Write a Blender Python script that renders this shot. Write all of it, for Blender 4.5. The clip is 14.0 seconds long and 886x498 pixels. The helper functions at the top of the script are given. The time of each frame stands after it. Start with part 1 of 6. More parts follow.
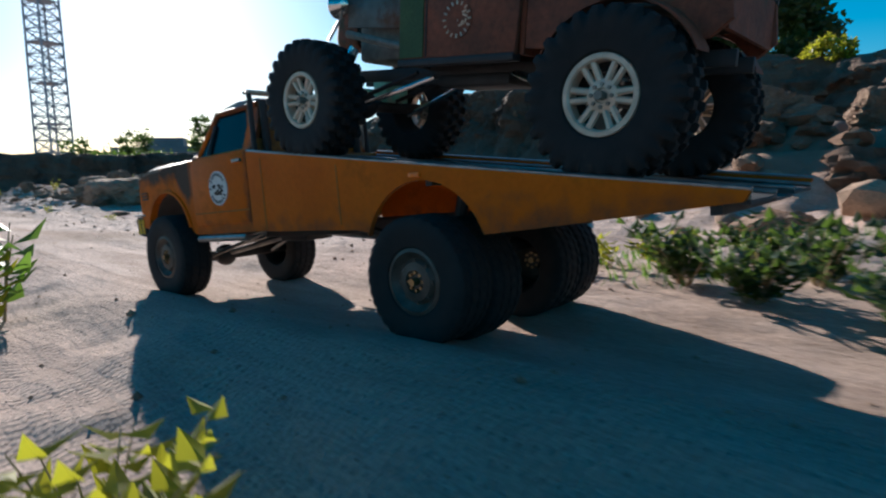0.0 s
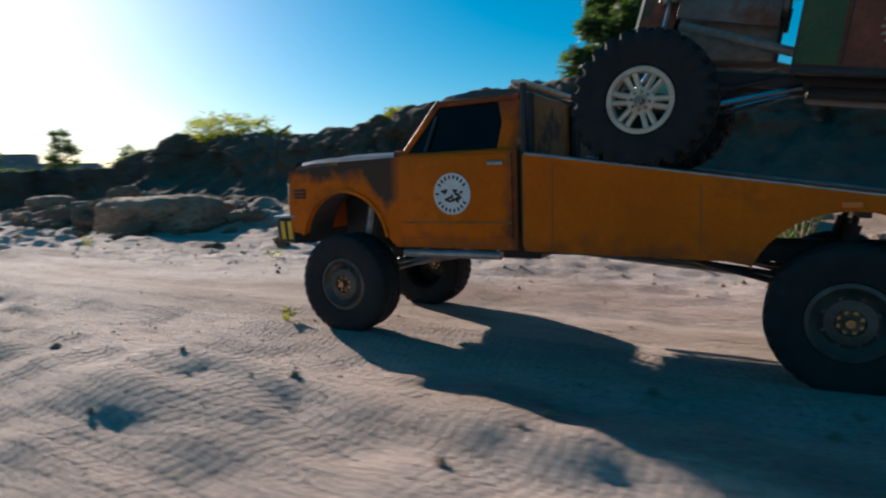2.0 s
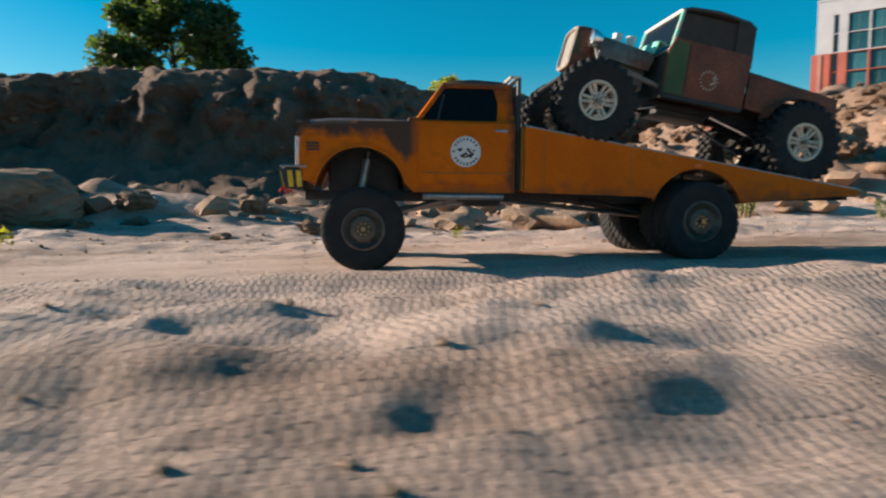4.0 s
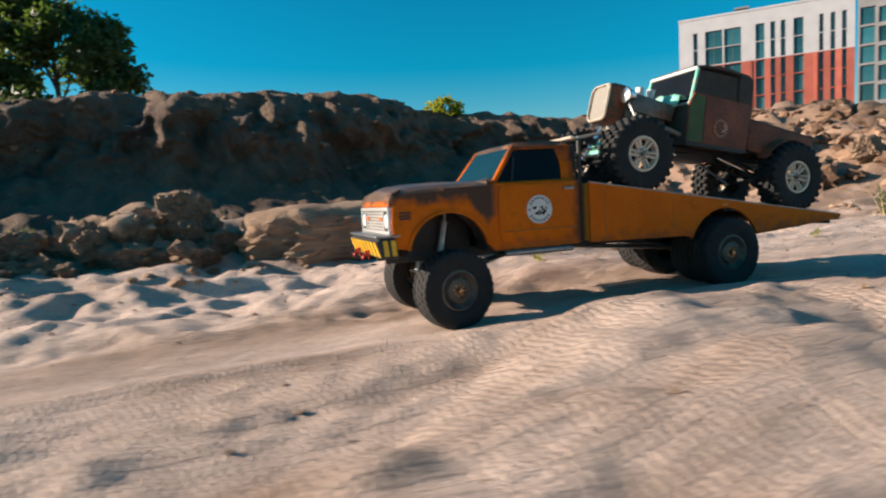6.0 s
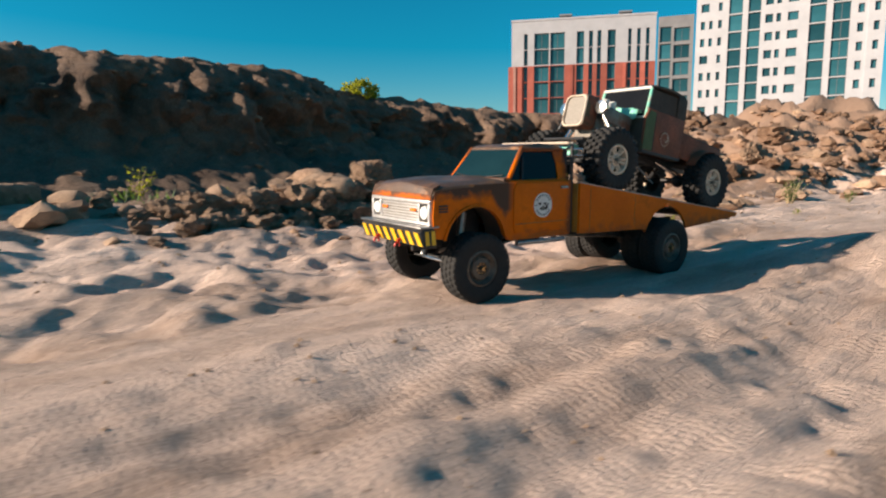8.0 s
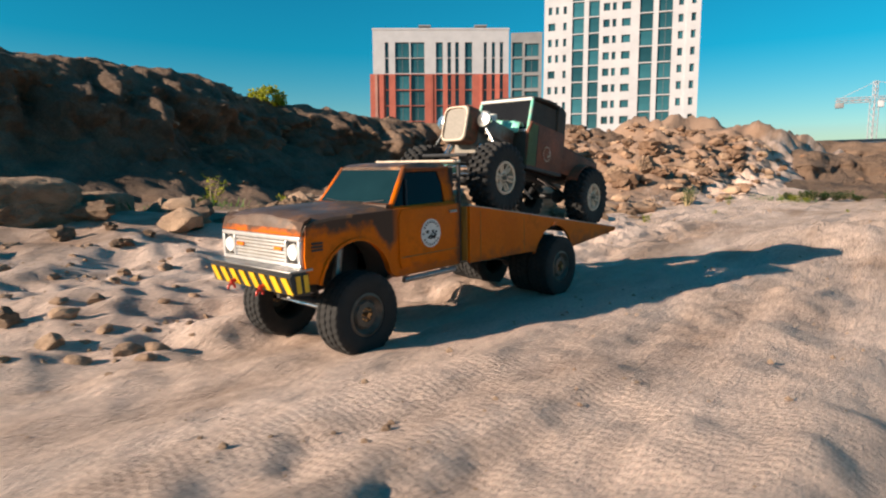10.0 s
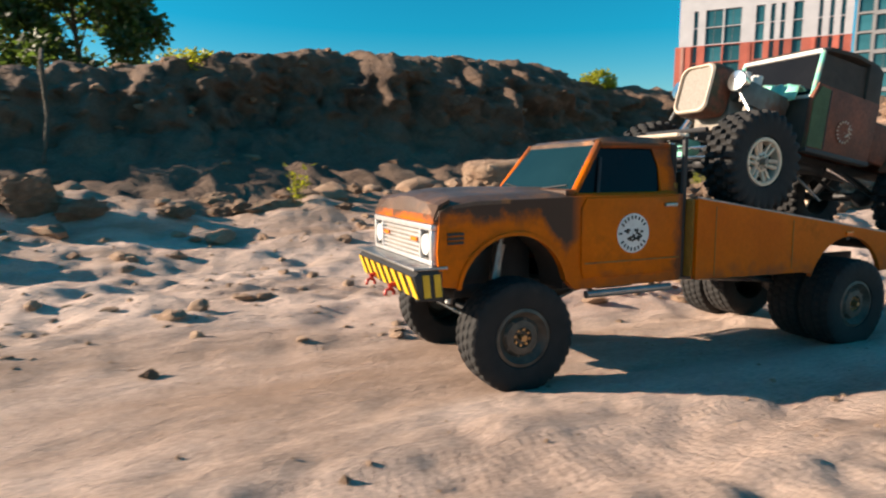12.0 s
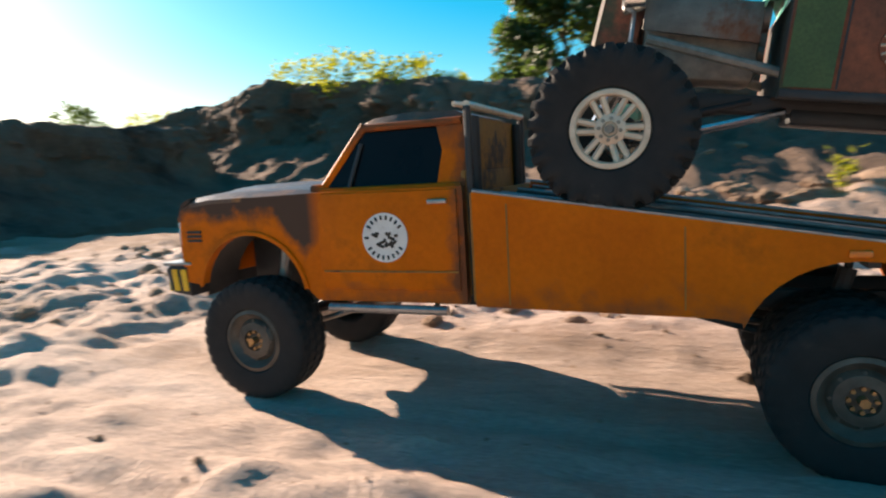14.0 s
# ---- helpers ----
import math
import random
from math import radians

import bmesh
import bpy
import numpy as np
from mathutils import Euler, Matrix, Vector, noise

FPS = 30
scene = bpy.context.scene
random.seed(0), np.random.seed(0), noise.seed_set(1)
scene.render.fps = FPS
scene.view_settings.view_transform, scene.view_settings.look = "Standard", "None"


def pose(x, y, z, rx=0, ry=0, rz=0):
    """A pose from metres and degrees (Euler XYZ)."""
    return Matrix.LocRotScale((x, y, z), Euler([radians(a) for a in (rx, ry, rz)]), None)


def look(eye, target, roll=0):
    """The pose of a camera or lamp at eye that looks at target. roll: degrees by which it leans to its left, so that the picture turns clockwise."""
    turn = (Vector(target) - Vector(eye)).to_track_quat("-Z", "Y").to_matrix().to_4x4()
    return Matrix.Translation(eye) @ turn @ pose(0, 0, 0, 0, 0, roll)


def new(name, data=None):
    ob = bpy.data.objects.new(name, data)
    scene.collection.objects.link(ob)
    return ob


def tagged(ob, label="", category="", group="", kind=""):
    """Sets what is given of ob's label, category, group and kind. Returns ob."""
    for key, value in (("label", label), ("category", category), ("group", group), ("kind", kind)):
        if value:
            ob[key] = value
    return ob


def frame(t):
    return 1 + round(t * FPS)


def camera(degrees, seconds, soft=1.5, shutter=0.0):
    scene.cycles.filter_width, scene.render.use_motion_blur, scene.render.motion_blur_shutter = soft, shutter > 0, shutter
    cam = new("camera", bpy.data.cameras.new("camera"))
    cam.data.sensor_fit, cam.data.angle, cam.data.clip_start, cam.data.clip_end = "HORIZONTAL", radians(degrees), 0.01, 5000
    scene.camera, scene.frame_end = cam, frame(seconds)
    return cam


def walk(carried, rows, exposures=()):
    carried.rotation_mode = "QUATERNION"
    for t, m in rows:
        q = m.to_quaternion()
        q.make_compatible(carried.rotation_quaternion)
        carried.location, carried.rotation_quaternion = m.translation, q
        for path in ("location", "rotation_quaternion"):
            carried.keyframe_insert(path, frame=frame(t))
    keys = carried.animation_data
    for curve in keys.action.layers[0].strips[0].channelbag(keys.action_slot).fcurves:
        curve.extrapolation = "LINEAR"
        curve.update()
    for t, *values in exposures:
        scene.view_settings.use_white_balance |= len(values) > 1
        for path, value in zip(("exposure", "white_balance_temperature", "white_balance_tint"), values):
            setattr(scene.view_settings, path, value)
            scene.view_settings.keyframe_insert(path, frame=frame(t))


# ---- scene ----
cam = camera(72.5, 14.0, soft=2.1, shutter=0.35)
walk(cam, [
    (0.0, look((-0.389, 0.512, 0.133), (1.620, -1.689, -0.215), -1.37)),
    (0.5, look((-0.111, 0.499, 0.139), (1.775, -1.802, -0.243), 0.81)),
    (1.0, look((0.224, 0.532, 0.143), (2.142, -1.755, -0.159), 0.82)),
    (1.5, look((0.643, 0.630, 0.144), (2.615, -1.604, -0.207), -0.90)),
    (2.0, look((1.052, 0.726, 0.157), (2.607, -1.823, -0.135), -2.26)),
    (2.5, look((1.438, 0.897, 0.112), (2.189, -1.995, -0.157), -0.14)),
    (2.7, look((1.604, 0.959, 0.110), (2.231, -1.949, -0.277), -1.77)),
    (4.8, look((3.049, 0.976, 0.131), (2.031, -1.832, -0.147), 1.39)),
    (5.0, look((3.168, 1.003, 0.128), (2.163, -1.808, -0.172), 1.22)),
    (5.5, look((3.543, 0.976, 0.156), (2.671, -1.874, -0.185), -0.53)),
    (6.0, look((3.967, 0.892, 0.193), (2.876, -1.888, -0.088), -3.14)),
    (6.5, look((4.281, 0.850, 0.170), (2.987, -1.843, -0.112), -1.18)),
    (7.0, look((4.565, 0.862, 0.215), (2.989, -1.673, -0.084), 0.46)),
    (7.5, look((4.852, 0.853, 0.210), (2.962, -1.461, -0.067), -0.37)),
    (8.0, look((5.124, 0.794, 0.204), (3.326, -1.576, -0.185), -0.46)),
    (8.2, look((5.206, 0.770, 0.190), (3.297, -1.511, -0.204), 0.10)),
    (10.3, look((5.915, 0.599, 0.238), (3.623, -1.303, -0.123), -0.27)),
    (10.5, look((5.949, 0.596, 0.254), (3.747, -1.401, -0.149), 0.13)),
    (11.0, look((6.126, 0.564, 0.250), (4.202, -1.698, -0.176), 0.36)),
    (11.5, look((6.276, 0.519, 0.230), (4.694, -2.002, -0.148), -0.02)),
    (12.0, look((6.376, 0.514, 0.226), (5.198, -2.210, -0.218), -0.45)),
    (12.5, look((6.426, 0.493, 0.207), (5.490, -2.322, -0.244), 0.61)),
    (13.0, look((6.477, 0.463, 0.207), (5.968, -2.467, -0.186), 1.68)),
    (13.5, look((6.496, 0.436, 0.213), (6.555, -2.538, -0.170), 0.49)),
    (14.0, look((6.518, 0.437, 0.219), (7.463, -2.379, -0.200), -2.91)),
], exposures=[(0.0, 0.72, 5700, 9), (1.6, 0.9, 5900, 9), (2.1, 0.45, 5800, 8), (2.5, 0.35, 5900, 8), (2.7, 0.5, 6600, 9), (4.8, 0.98, 6600, 10), (6.5, 1.0, 6700, 11), (8.0, 0.87, 6850, 12), (11.0, 0.96, 7000, 12), (12.5, 1.38, 7050, 13), (14.0, 1.55, 7200, 15)])

# the truck's way: seconds, x, y, z, lean, pitch, heading
WAY = [
    (0.0, -0.000, -0.000, -0.006, -0.97, 3.92, 2.14),
    (0.5, 0.256, 0.011, -0.018, -2.63, 0.92, 2.10),
    (1.0, 0.515, 0.021, -0.031, -2.17, -0.01, 1.69),
    (1.5, 0.774, 0.031, -0.013, -0.91, 0.22, 1.08),
    (2.0, 1.028, 0.042, -0.011, -0.67, -0.71, 1.72),
    (2.5, 1.274, 0.043, -0.003, 0.10, -1.52, 1.94),
    (2.7, 1.362, 0.040, -0.005, 2.78, -1.25, -0.63),
    (4.8, 2.451, 0.009, -0.007, 1.13, -2.02, -4.10),
    (5.0, 2.579, 0.004, -0.007, 0.81, -1.77, -3.68),
    (5.5, 2.850, -0.012, 0.001, 1.12, -0.93, -5.48),
    (6.0, 3.104, -0.030, -0.003, 0.68, 0.10, -2.52),
    (6.5, 3.297, -0.045, -0.007, 1.12, 0.95, -0.80),
    (7.0, 3.511, -0.048, -0.013, 0.26, 0.97, -0.02),
    (7.5, 3.726, -0.056, -0.021, -0.09, 0.22, -1.22),
    (8.0, 3.942, -0.068, -0.015, -1.37, 0.53, -2.28),
    (8.2, 4.020, -0.060, -0.013, -2.15, 0.23, -2.47),
    (10.3, 4.856, -0.126, -0.021, 0.29, 1.57, -1.19),
    (10.5, 4.912, -0.132, -0.019, 0.65, 1.45, -1.05),
    (11.0, 5.127, -0.128, -0.017, 1.02, 1.78, -0.49),
    (11.5, 5.336, -0.127, -0.026, 0.57, 0.88, -0.50),
    (12.0, 5.545, -0.124, -0.026, 1.38, -0.63, -0.32),
    (12.5, 5.760, -0.131, -0.033, 1.62, -0.86, -1.49),
    (13.0, 5.981, -0.133, -0.010, 1.23, 0.51, -1.46),
    (13.5, 6.176, -0.135, -0.002, 0.42, 0.87, -2.94),
    (14.0, 6.371, -0.143, -0.001, 0.30, 0.61, -2.91),
]


def on_way(t):
    """The truck's pose at t, gliding between the rows of WAY."""
    k = max(i for i in range(len(WAY) - 1) if WAY[i][0] <= t)
    a, b = WAY[k], WAY[k + 1]
    s = (t - a[0]) / (b[0] - a[0])
    return [p + (q - p) * s for p, q in zip(a[1:], b[1:])]


# ---- light ----
SUN_AZ, SUN_EL = radians(-23.5), radians(19.5)
to_sun = Vector((math.cos(SUN_EL) * math.cos(SUN_AZ), math.cos(SUN_EL) * math.sin(SUN_AZ), math.sin(SUN_EL)))
world = bpy.data.worlds.new("sky")
scene.world = world
world.use_nodes = True
wn = world.node_tree
sky = wn.nodes.new("ShaderNodeTexSky")
sky.sky_type, sky.sun_disc = "NISHITA", False
sky.sun_elevation, sky.sun_rotation = SUN_EL, math.pi / 2 - SUN_AZ
sky.air_density, sky.dust_density, sky.ozone_density = 1.0, 0.5, 3.5
deep = wn.nodes.new("ShaderNodeHueSaturation")
deep.inputs["Hue"].default_value, deep.inputs["Saturation"].default_value = 0.476, 1.6
wn.links.new(sky.outputs[0], deep.inputs["Color"])
wn.links.new(deep.outputs[0], wn.nodes["Background"].inputs[0])
wn.nodes["Background"].inputs[1].default_value = 0.064
sun = new("sun", bpy.data.lights.new("sun", "SUN"))
sun.data.energy, sun.data.angle, sun.data.color = 5.0, radians(0.6), (1.0, 0.85, 0.70)
sun.matrix_world = look(to_sun * 50, (0, 0, 0))

# ---- materials ----
def material(name, low, high, scale=20.0, rough=0.8, metal=0.0, bump=0.0, bump_scale=None, spots=None, spot_scale=6.0,
             spot_edge=(0.52, 0.6), spot_rough=None, island=0.0, fine=0.0, fine_scale=400.0, squeeze=(1, 1, 1), coat=0.0):
    """A surface whose colour wanders between low and high, with spots of another colour and a fine relief."""
    m = bpy.data.materials.new(name)
    m.use_nodes = True
    n, link = m.node_tree.nodes, m.node_tree.links.new
    b = n["Principled BSDF"]
    b.inputs["Metallic"].default_value, b.inputs["Roughness"].default_value = metal, rough
    b.inputs["Coat Weight"].default_value = coat
    co = n.new("ShaderNodeTexCoord")
    mp = n.new("ShaderNodeMapping")
    mp.inputs["Scale"].default_value = squeeze
    link(co.outputs["Object"], mp.inputs[0])

    def wander(s, detail=6.0, roughness=0.6):
        t = n.new("ShaderNodeTexNoise")
        t.inputs["Scale"].default_value, t.inputs["Detail"].default_value, t.inputs["Roughness"].default_value = s, detail, roughness
        link(mp.outputs[0], t.inputs["Vector"])
        return t.outputs[0]

    def ramp(v, a, z, ca, cz):
        r = n.new("ShaderNodeValToRGB")
        r.color_ramp.elements[0].position, r.color_ramp.elements[1].position = a, z
        r.color_ramp.elements[0].color, r.color_ramp.elements[1].color = (*ca, 1), (*cz, 1)
        link(v, r.inputs[0])
        return r.outputs[0]

    def mix(kind, f, a, c):
        x = n.new("ShaderNodeMix")
        x.data_type, x.blend_type = "RGBA", kind
        if isinstance(f, (int, float)):
            x.inputs["Factor"].default_value = f
        else:
            link(f, x.inputs["Factor"])
        link(a, x.inputs["A"])
        link(c, x.inputs["B"])
        return x.outputs["Result"]

    col = ramp(wander(scale), 0.3, 0.7, low, high)
    if spots:
        mask = ramp(wander(spot_scale, 8.0, 0.7), *spot_edge, (0, 0, 0), (1, 1, 1))
        tone = ramp(wander(scale * 2.3), 0.3, 0.7, [v * 0.7 for v in spots], spots)
        col = mix("MIX", mask, col, tone)
        if spot_rough is not None:
            rr = n.new("ShaderNodeMapRange")
            rr.inputs["To Min"].default_value, rr.inputs["To Max"].default_value = rough, spot_rough
            link(mask, rr.inputs["Value"])
            link(rr.outputs[0], b.inputs["Roughness"])
    if fine:
        col = mix("MULTIPLY", 1.0, col, ramp(wander(fine_scale, 3.0), 0.3, 0.7, [1 - fine] * 3, [1 + fine] * 3))
    if island:
        g = n.new("ShaderNodeNewGeometry")
        o = n.new("ShaderNodeObjectInfo")
        add = n.new("ShaderNodeMath")
        add.operation = "ADD"
        link(g.outputs["Random Per Island"], add.inputs[0])
        link(o.outputs["Random"], add.inputs[1])
        half = n.new("ShaderNodeMath")
        half.operation = "FRACT"
        link(add.outputs[0], half.inputs[0])
        col = mix("MULTIPLY", 1.0, col, ramp(half.outputs[0], 0.0, 1.0, [1 - island] * 3, [1 + island * 0.4] * 3))
    link(col, b.inputs["Base Color"])
    if bump:
        bp = n.new("ShaderNodeBump")
        bp.inputs["Strength"].default_value, bp.inputs["Distance"].default_value = 1.0, bump
        link(wander(bump_scale or scale * 4, 9.0, 0.7), bp.inputs["Height"])
        link(bp.outputs[0], b.inputs["Normal"])
    return m


def leafy(name, low, high, scale=30.0):
    """Leaves that let some light through."""
    m = material(name, low, high, scale, rough=0.5, island=0.45)
    n, link = m.node_tree.nodes, m.node_tree.links.new
    b, out = n["Principled BSDF"], n["Material Output"]
    tr = n.new("ShaderNodeBsdfTranslucent")
    tr.inputs[0].default_value = (high[0] * 1.8, high[1] * 1.8, high[2], 1)
    ms = n.new("ShaderNodeMixShader")
    ms.inputs[0].default_value = 0.45
    link(b.outputs[0], ms.inputs[1])
    link(tr.outputs[0], ms.inputs[2])
    link(ms.outputs[0], out.inputs[0])
    return m


SAND = material("sand", (0.48, 0.350, 0.285), (0.76, 0.580, 0.485), 3.0, 0.95, bump=0.015, bump_scale=42, spots=(0.31, 0.20, 0.14),
                spot_scale=1.8, spot_edge=(0.50, 0.70), fine=0.22, fine_scale=260, squeeze=(0.5, 1.3, 1.0))
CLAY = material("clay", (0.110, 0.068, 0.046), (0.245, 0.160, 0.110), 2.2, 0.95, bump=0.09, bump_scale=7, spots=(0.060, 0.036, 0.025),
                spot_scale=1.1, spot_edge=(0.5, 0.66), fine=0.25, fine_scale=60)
CLOD = material("clod", (0.275, 0.168, 0.108), (0.53, 0.365, 0.25), 6.0, 0.95, bump=0.030, bump_scale=16, island=0.25, fine=0.2, fine_scale=220)
CLOD_BROWN = material("brown_clod", (0.17, 0.090, 0.052), (0.36, 0.225, 0.145), 3.0, 0.95, bump=0.03, bump_scale=12, island=0.3, fine=0.2, fine_scale=60)
PINK = material("pink_cladding", (0.34, 0.17, 0.14), (0.42, 0.23, 0.19), 0.5, 0.8, fine=0.1, fine_scale=8)
ORANGE = material("orange_paint", (0.52, 0.101, 0.001), (0.67, 0.146, 0.0015), 9.0, 0.5, bump=0.0003, bump_scale=120, spots=(0.16, 0.055, 0.012),
                  spot_scale=9.0, spot_edge=(0.56, 0.80), spot_rough=0.8, fine=0.07, fine_scale=180)
RUSTED = material("burnt_paint", (0.045, 0.027, 0.019), (0.150, 0.085, 0.052), 18.0, 0.36, bump=0.001, bump_scale=160, spots=(0.42, 0.15, 0.015),
                  spot_scale=9.0, spot_edge=(0.56, 0.70), fine=0.2, fine_scale=200)
# the orange again, with shade mixed into its colour, for bed front and cab back
SHADED_ORANGE = material("brown_paint", (0.20, 0.09, 0.012), (0.32, 0.14, 0.014), 20.0, 0.6, spots=(0.05, 0.03, 0.02), spot_scale=16, fine=0.15)
BLACK = material("black_plastic", (0.012, 0.012, 0.013), (0.03, 0.03, 0.032), 40.0, 0.55, bump=0.0004, bump_scale=300)
RUBBER = material("rubber", (0.006, 0.006, 0.0065), (0.015, 0.0145, 0.014), 60.0, 0.8, bump=0.0006, bump_scale=350, spots=(0.13, 0.10, 0.075),
                  spot_scale=28.0, spot_edge=(0.66, 0.92))
STEEL = material("grey_steel", (0.22, 0.22, 0.22), (0.40, 0.39, 0.38), 60.0, 0.38, 0.9, bump=0.0003)
CHROME = material("bright_metal", (0.60, 0.60, 0.60), (0.82, 0.81, 0.80), 40.0, 0.22, 1.0, spots=(0.3, 0.26, 0.2), spot_scale=60, spot_edge=(0.62, 0.75))
DULL_RIM = material("dusty_black_rim", (0.055, 0.046, 0.038), (0.135, 0.113, 0.092), 60.0, 0.5, 0.4)
BRASS = material("brass", (0.36, 0.22, 0.10), (0.55, 0.36, 0.18), 90.0, 0.35, 0.9)
BEIGE_RIM = material("beige_metal", (0.50, 0.39, 0.29), (0.70, 0.57, 0.45), 70.0, 0.4, 0.25, spots=(0.2, 0.15, 0.1), spot_scale=90, spot_edge=(0.62, 0.8))
WHITE = material("white_paint", (0.58, 0.57, 0.55), (0.76, 0.75, 0.73), 40.0, 0.55, spots=(0.35, 0.30, 0.25), spot_scale=50, spot_edge=(0.6, 0.8))
SILVER = material("silver_plastic", (0.55, 0.54, 0.53), (0.74, 0.73, 0.72), 50.0, 0.3, 0.5)
YELLOW = material("yellow_paint", (0.66, 0.36, 0.012), (0.82, 0.48, 0.02), 60.0, 0.5, spots=(0.2, 0.13, 0.05), spot_scale=40, spot_edge=(0.6, 0.75))
RED = material("red_metal", (0.35, 0.02, 0.015), (0.5, 0.04, 0.03), 60.0, 0.4, 0.2)
DECK = material("grip_deck", (0.035, 0.036, 0.038), (0.085, 0.085, 0.085), 40.0, 0.7, bump=0.0012, bump_scale=320, spots=(0.22, 0.18, 0.14), spot_scale=10,
                spot_edge=(0.56, 0.8))
AMBER = material("amber_lens", (0.8, 0.16, 0.01), (0.9, 0.22, 0.02), 50.0, 0.25)
LENS = material("lamp_lens", (0.6, 0.6, 0.58), (0.8, 0.8, 0.78), 50.0, 0.12)
RUST_RED = material("rusty_red_paint", (0.095, 0.034, 0.018), (0.26, 0.070, 0.030), 16.0, 0.7, bump=0.001, bump_scale=150, spots=(0.060, 0.058, 0.028),
                    spot_scale=9.0, spot_edge=(0.55, 0.62), fine=0.25, fine_scale=200)
GREEN = material("worn_green_paint", (0.035, 0.075, 0.024), (0.075, 0.125, 0.040), 20.0, 0.65, bump=0.001, bump_scale=150, spots=(0.22, 0.055, 0.025),
                 spot_scale=12.0, spot_edge=(0.56, 0.66), fine=0.2)
MINT = material("mint_paint", (0.12, 0.50, 0.36), (0.30, 0.72, 0.56), 30.0, 0.45, spots=(0.5, 0.5, 0.4), spot_scale=50)
ROOF_DARK = material("dark_roof_cloth", (0.028, 0.022, 0.018), (0.07, 0.055, 0.042), 30.0, 0.8, bump=0.001, bump_scale=250)
GRILLE_MESH = material("grille_mesh", (0.16, 0.14, 0.12), (0.30, 0.27, 0.23), 90.0, 0.6, 0.3)
RADIATOR = material("radiator_mesh", (0.18, 0.16, 0.135), (0.28, 0.255, 0.22), 300.0, 0.6, 0.1, bump=0.0006, bump_scale=900)
GLASS = material("tinted_glass", (0.004, 0.016, 0.020), (0.008, 0.028, 0.034), 8.0, 0.03)
GLASS.node_tree.nodes["Principled BSDF"].inputs["Specular IOR Level"].default_value = 0.16
DARK_GLASS = material("black_window", (0.004, 0.004, 0.005), (0.010, 0.010, 0.011), 8.0, 0.22)
DARK_GLASS.node_tree.nodes["Principled BSDF"].inputs["Specular IOR Level"].default_value = 0.18
ORANGE.node_tree.nodes["Principled BSDF"].inputs["Specular IOR Level"].default_value = 0.12
BARK = material("bark", (0.06, 0.045, 0.03), (0.13, 0.10, 0.07), 12.0, 0.9, bump=0.01)
LEAF = leafy("tree_leaf", (0.022, 0.048, 0.012), (0.06, 0.10, 0.026), 3.0)
WEED = leafy("weed_leaf", (0.10, 0.15, 0.015), (0.30, 0.30, 0.03), 40.0)
GREEN_WEED = leafy("green_weed_leaf", (0.04, 0.10, 0.02), (0.10, 0.18, 0.04), 40.0)
DRY = material("dry_stem", (0.30, 0.22, 0.12), (0.46, 0.36, 0.22), 40.0, 0.85)
PLASTER = material("white_plaster", (0.37, 0.38, 0.41), (0.45, 0.46, 0.49), 0.4, 0.8, fine=0.05, fine_scale=6)
BRICK_RED = material("red_cladding", (0.34, 0.085, 0.06), (0.44, 0.12, 0.085), 0.5, 0.8, island=0.35, fine=0.1, fine_scale=8)
GREY_WALL = material("grey_cladding", (0.16, 0.165, 0.175), (0.22, 0.225, 0.235), 0.5, 0.8, fine=0.06, fine_scale=6)
PANE = material("window_glass", (0.012, 0.07, 0.09), (0.035, 0.14, 0.17), 0.15, 0.12, island=0.6)
FRAME_GREY = material("window_frame", (0.08, 0.09, 0.10), (0.14, 0.15, 0.16), 2.0, 0.5)
LATTICE = material("tower_steel", (0.30, 0.32, 0.36), (0.45, 0.46, 0.50), 1.0, 0.6, 0.2)


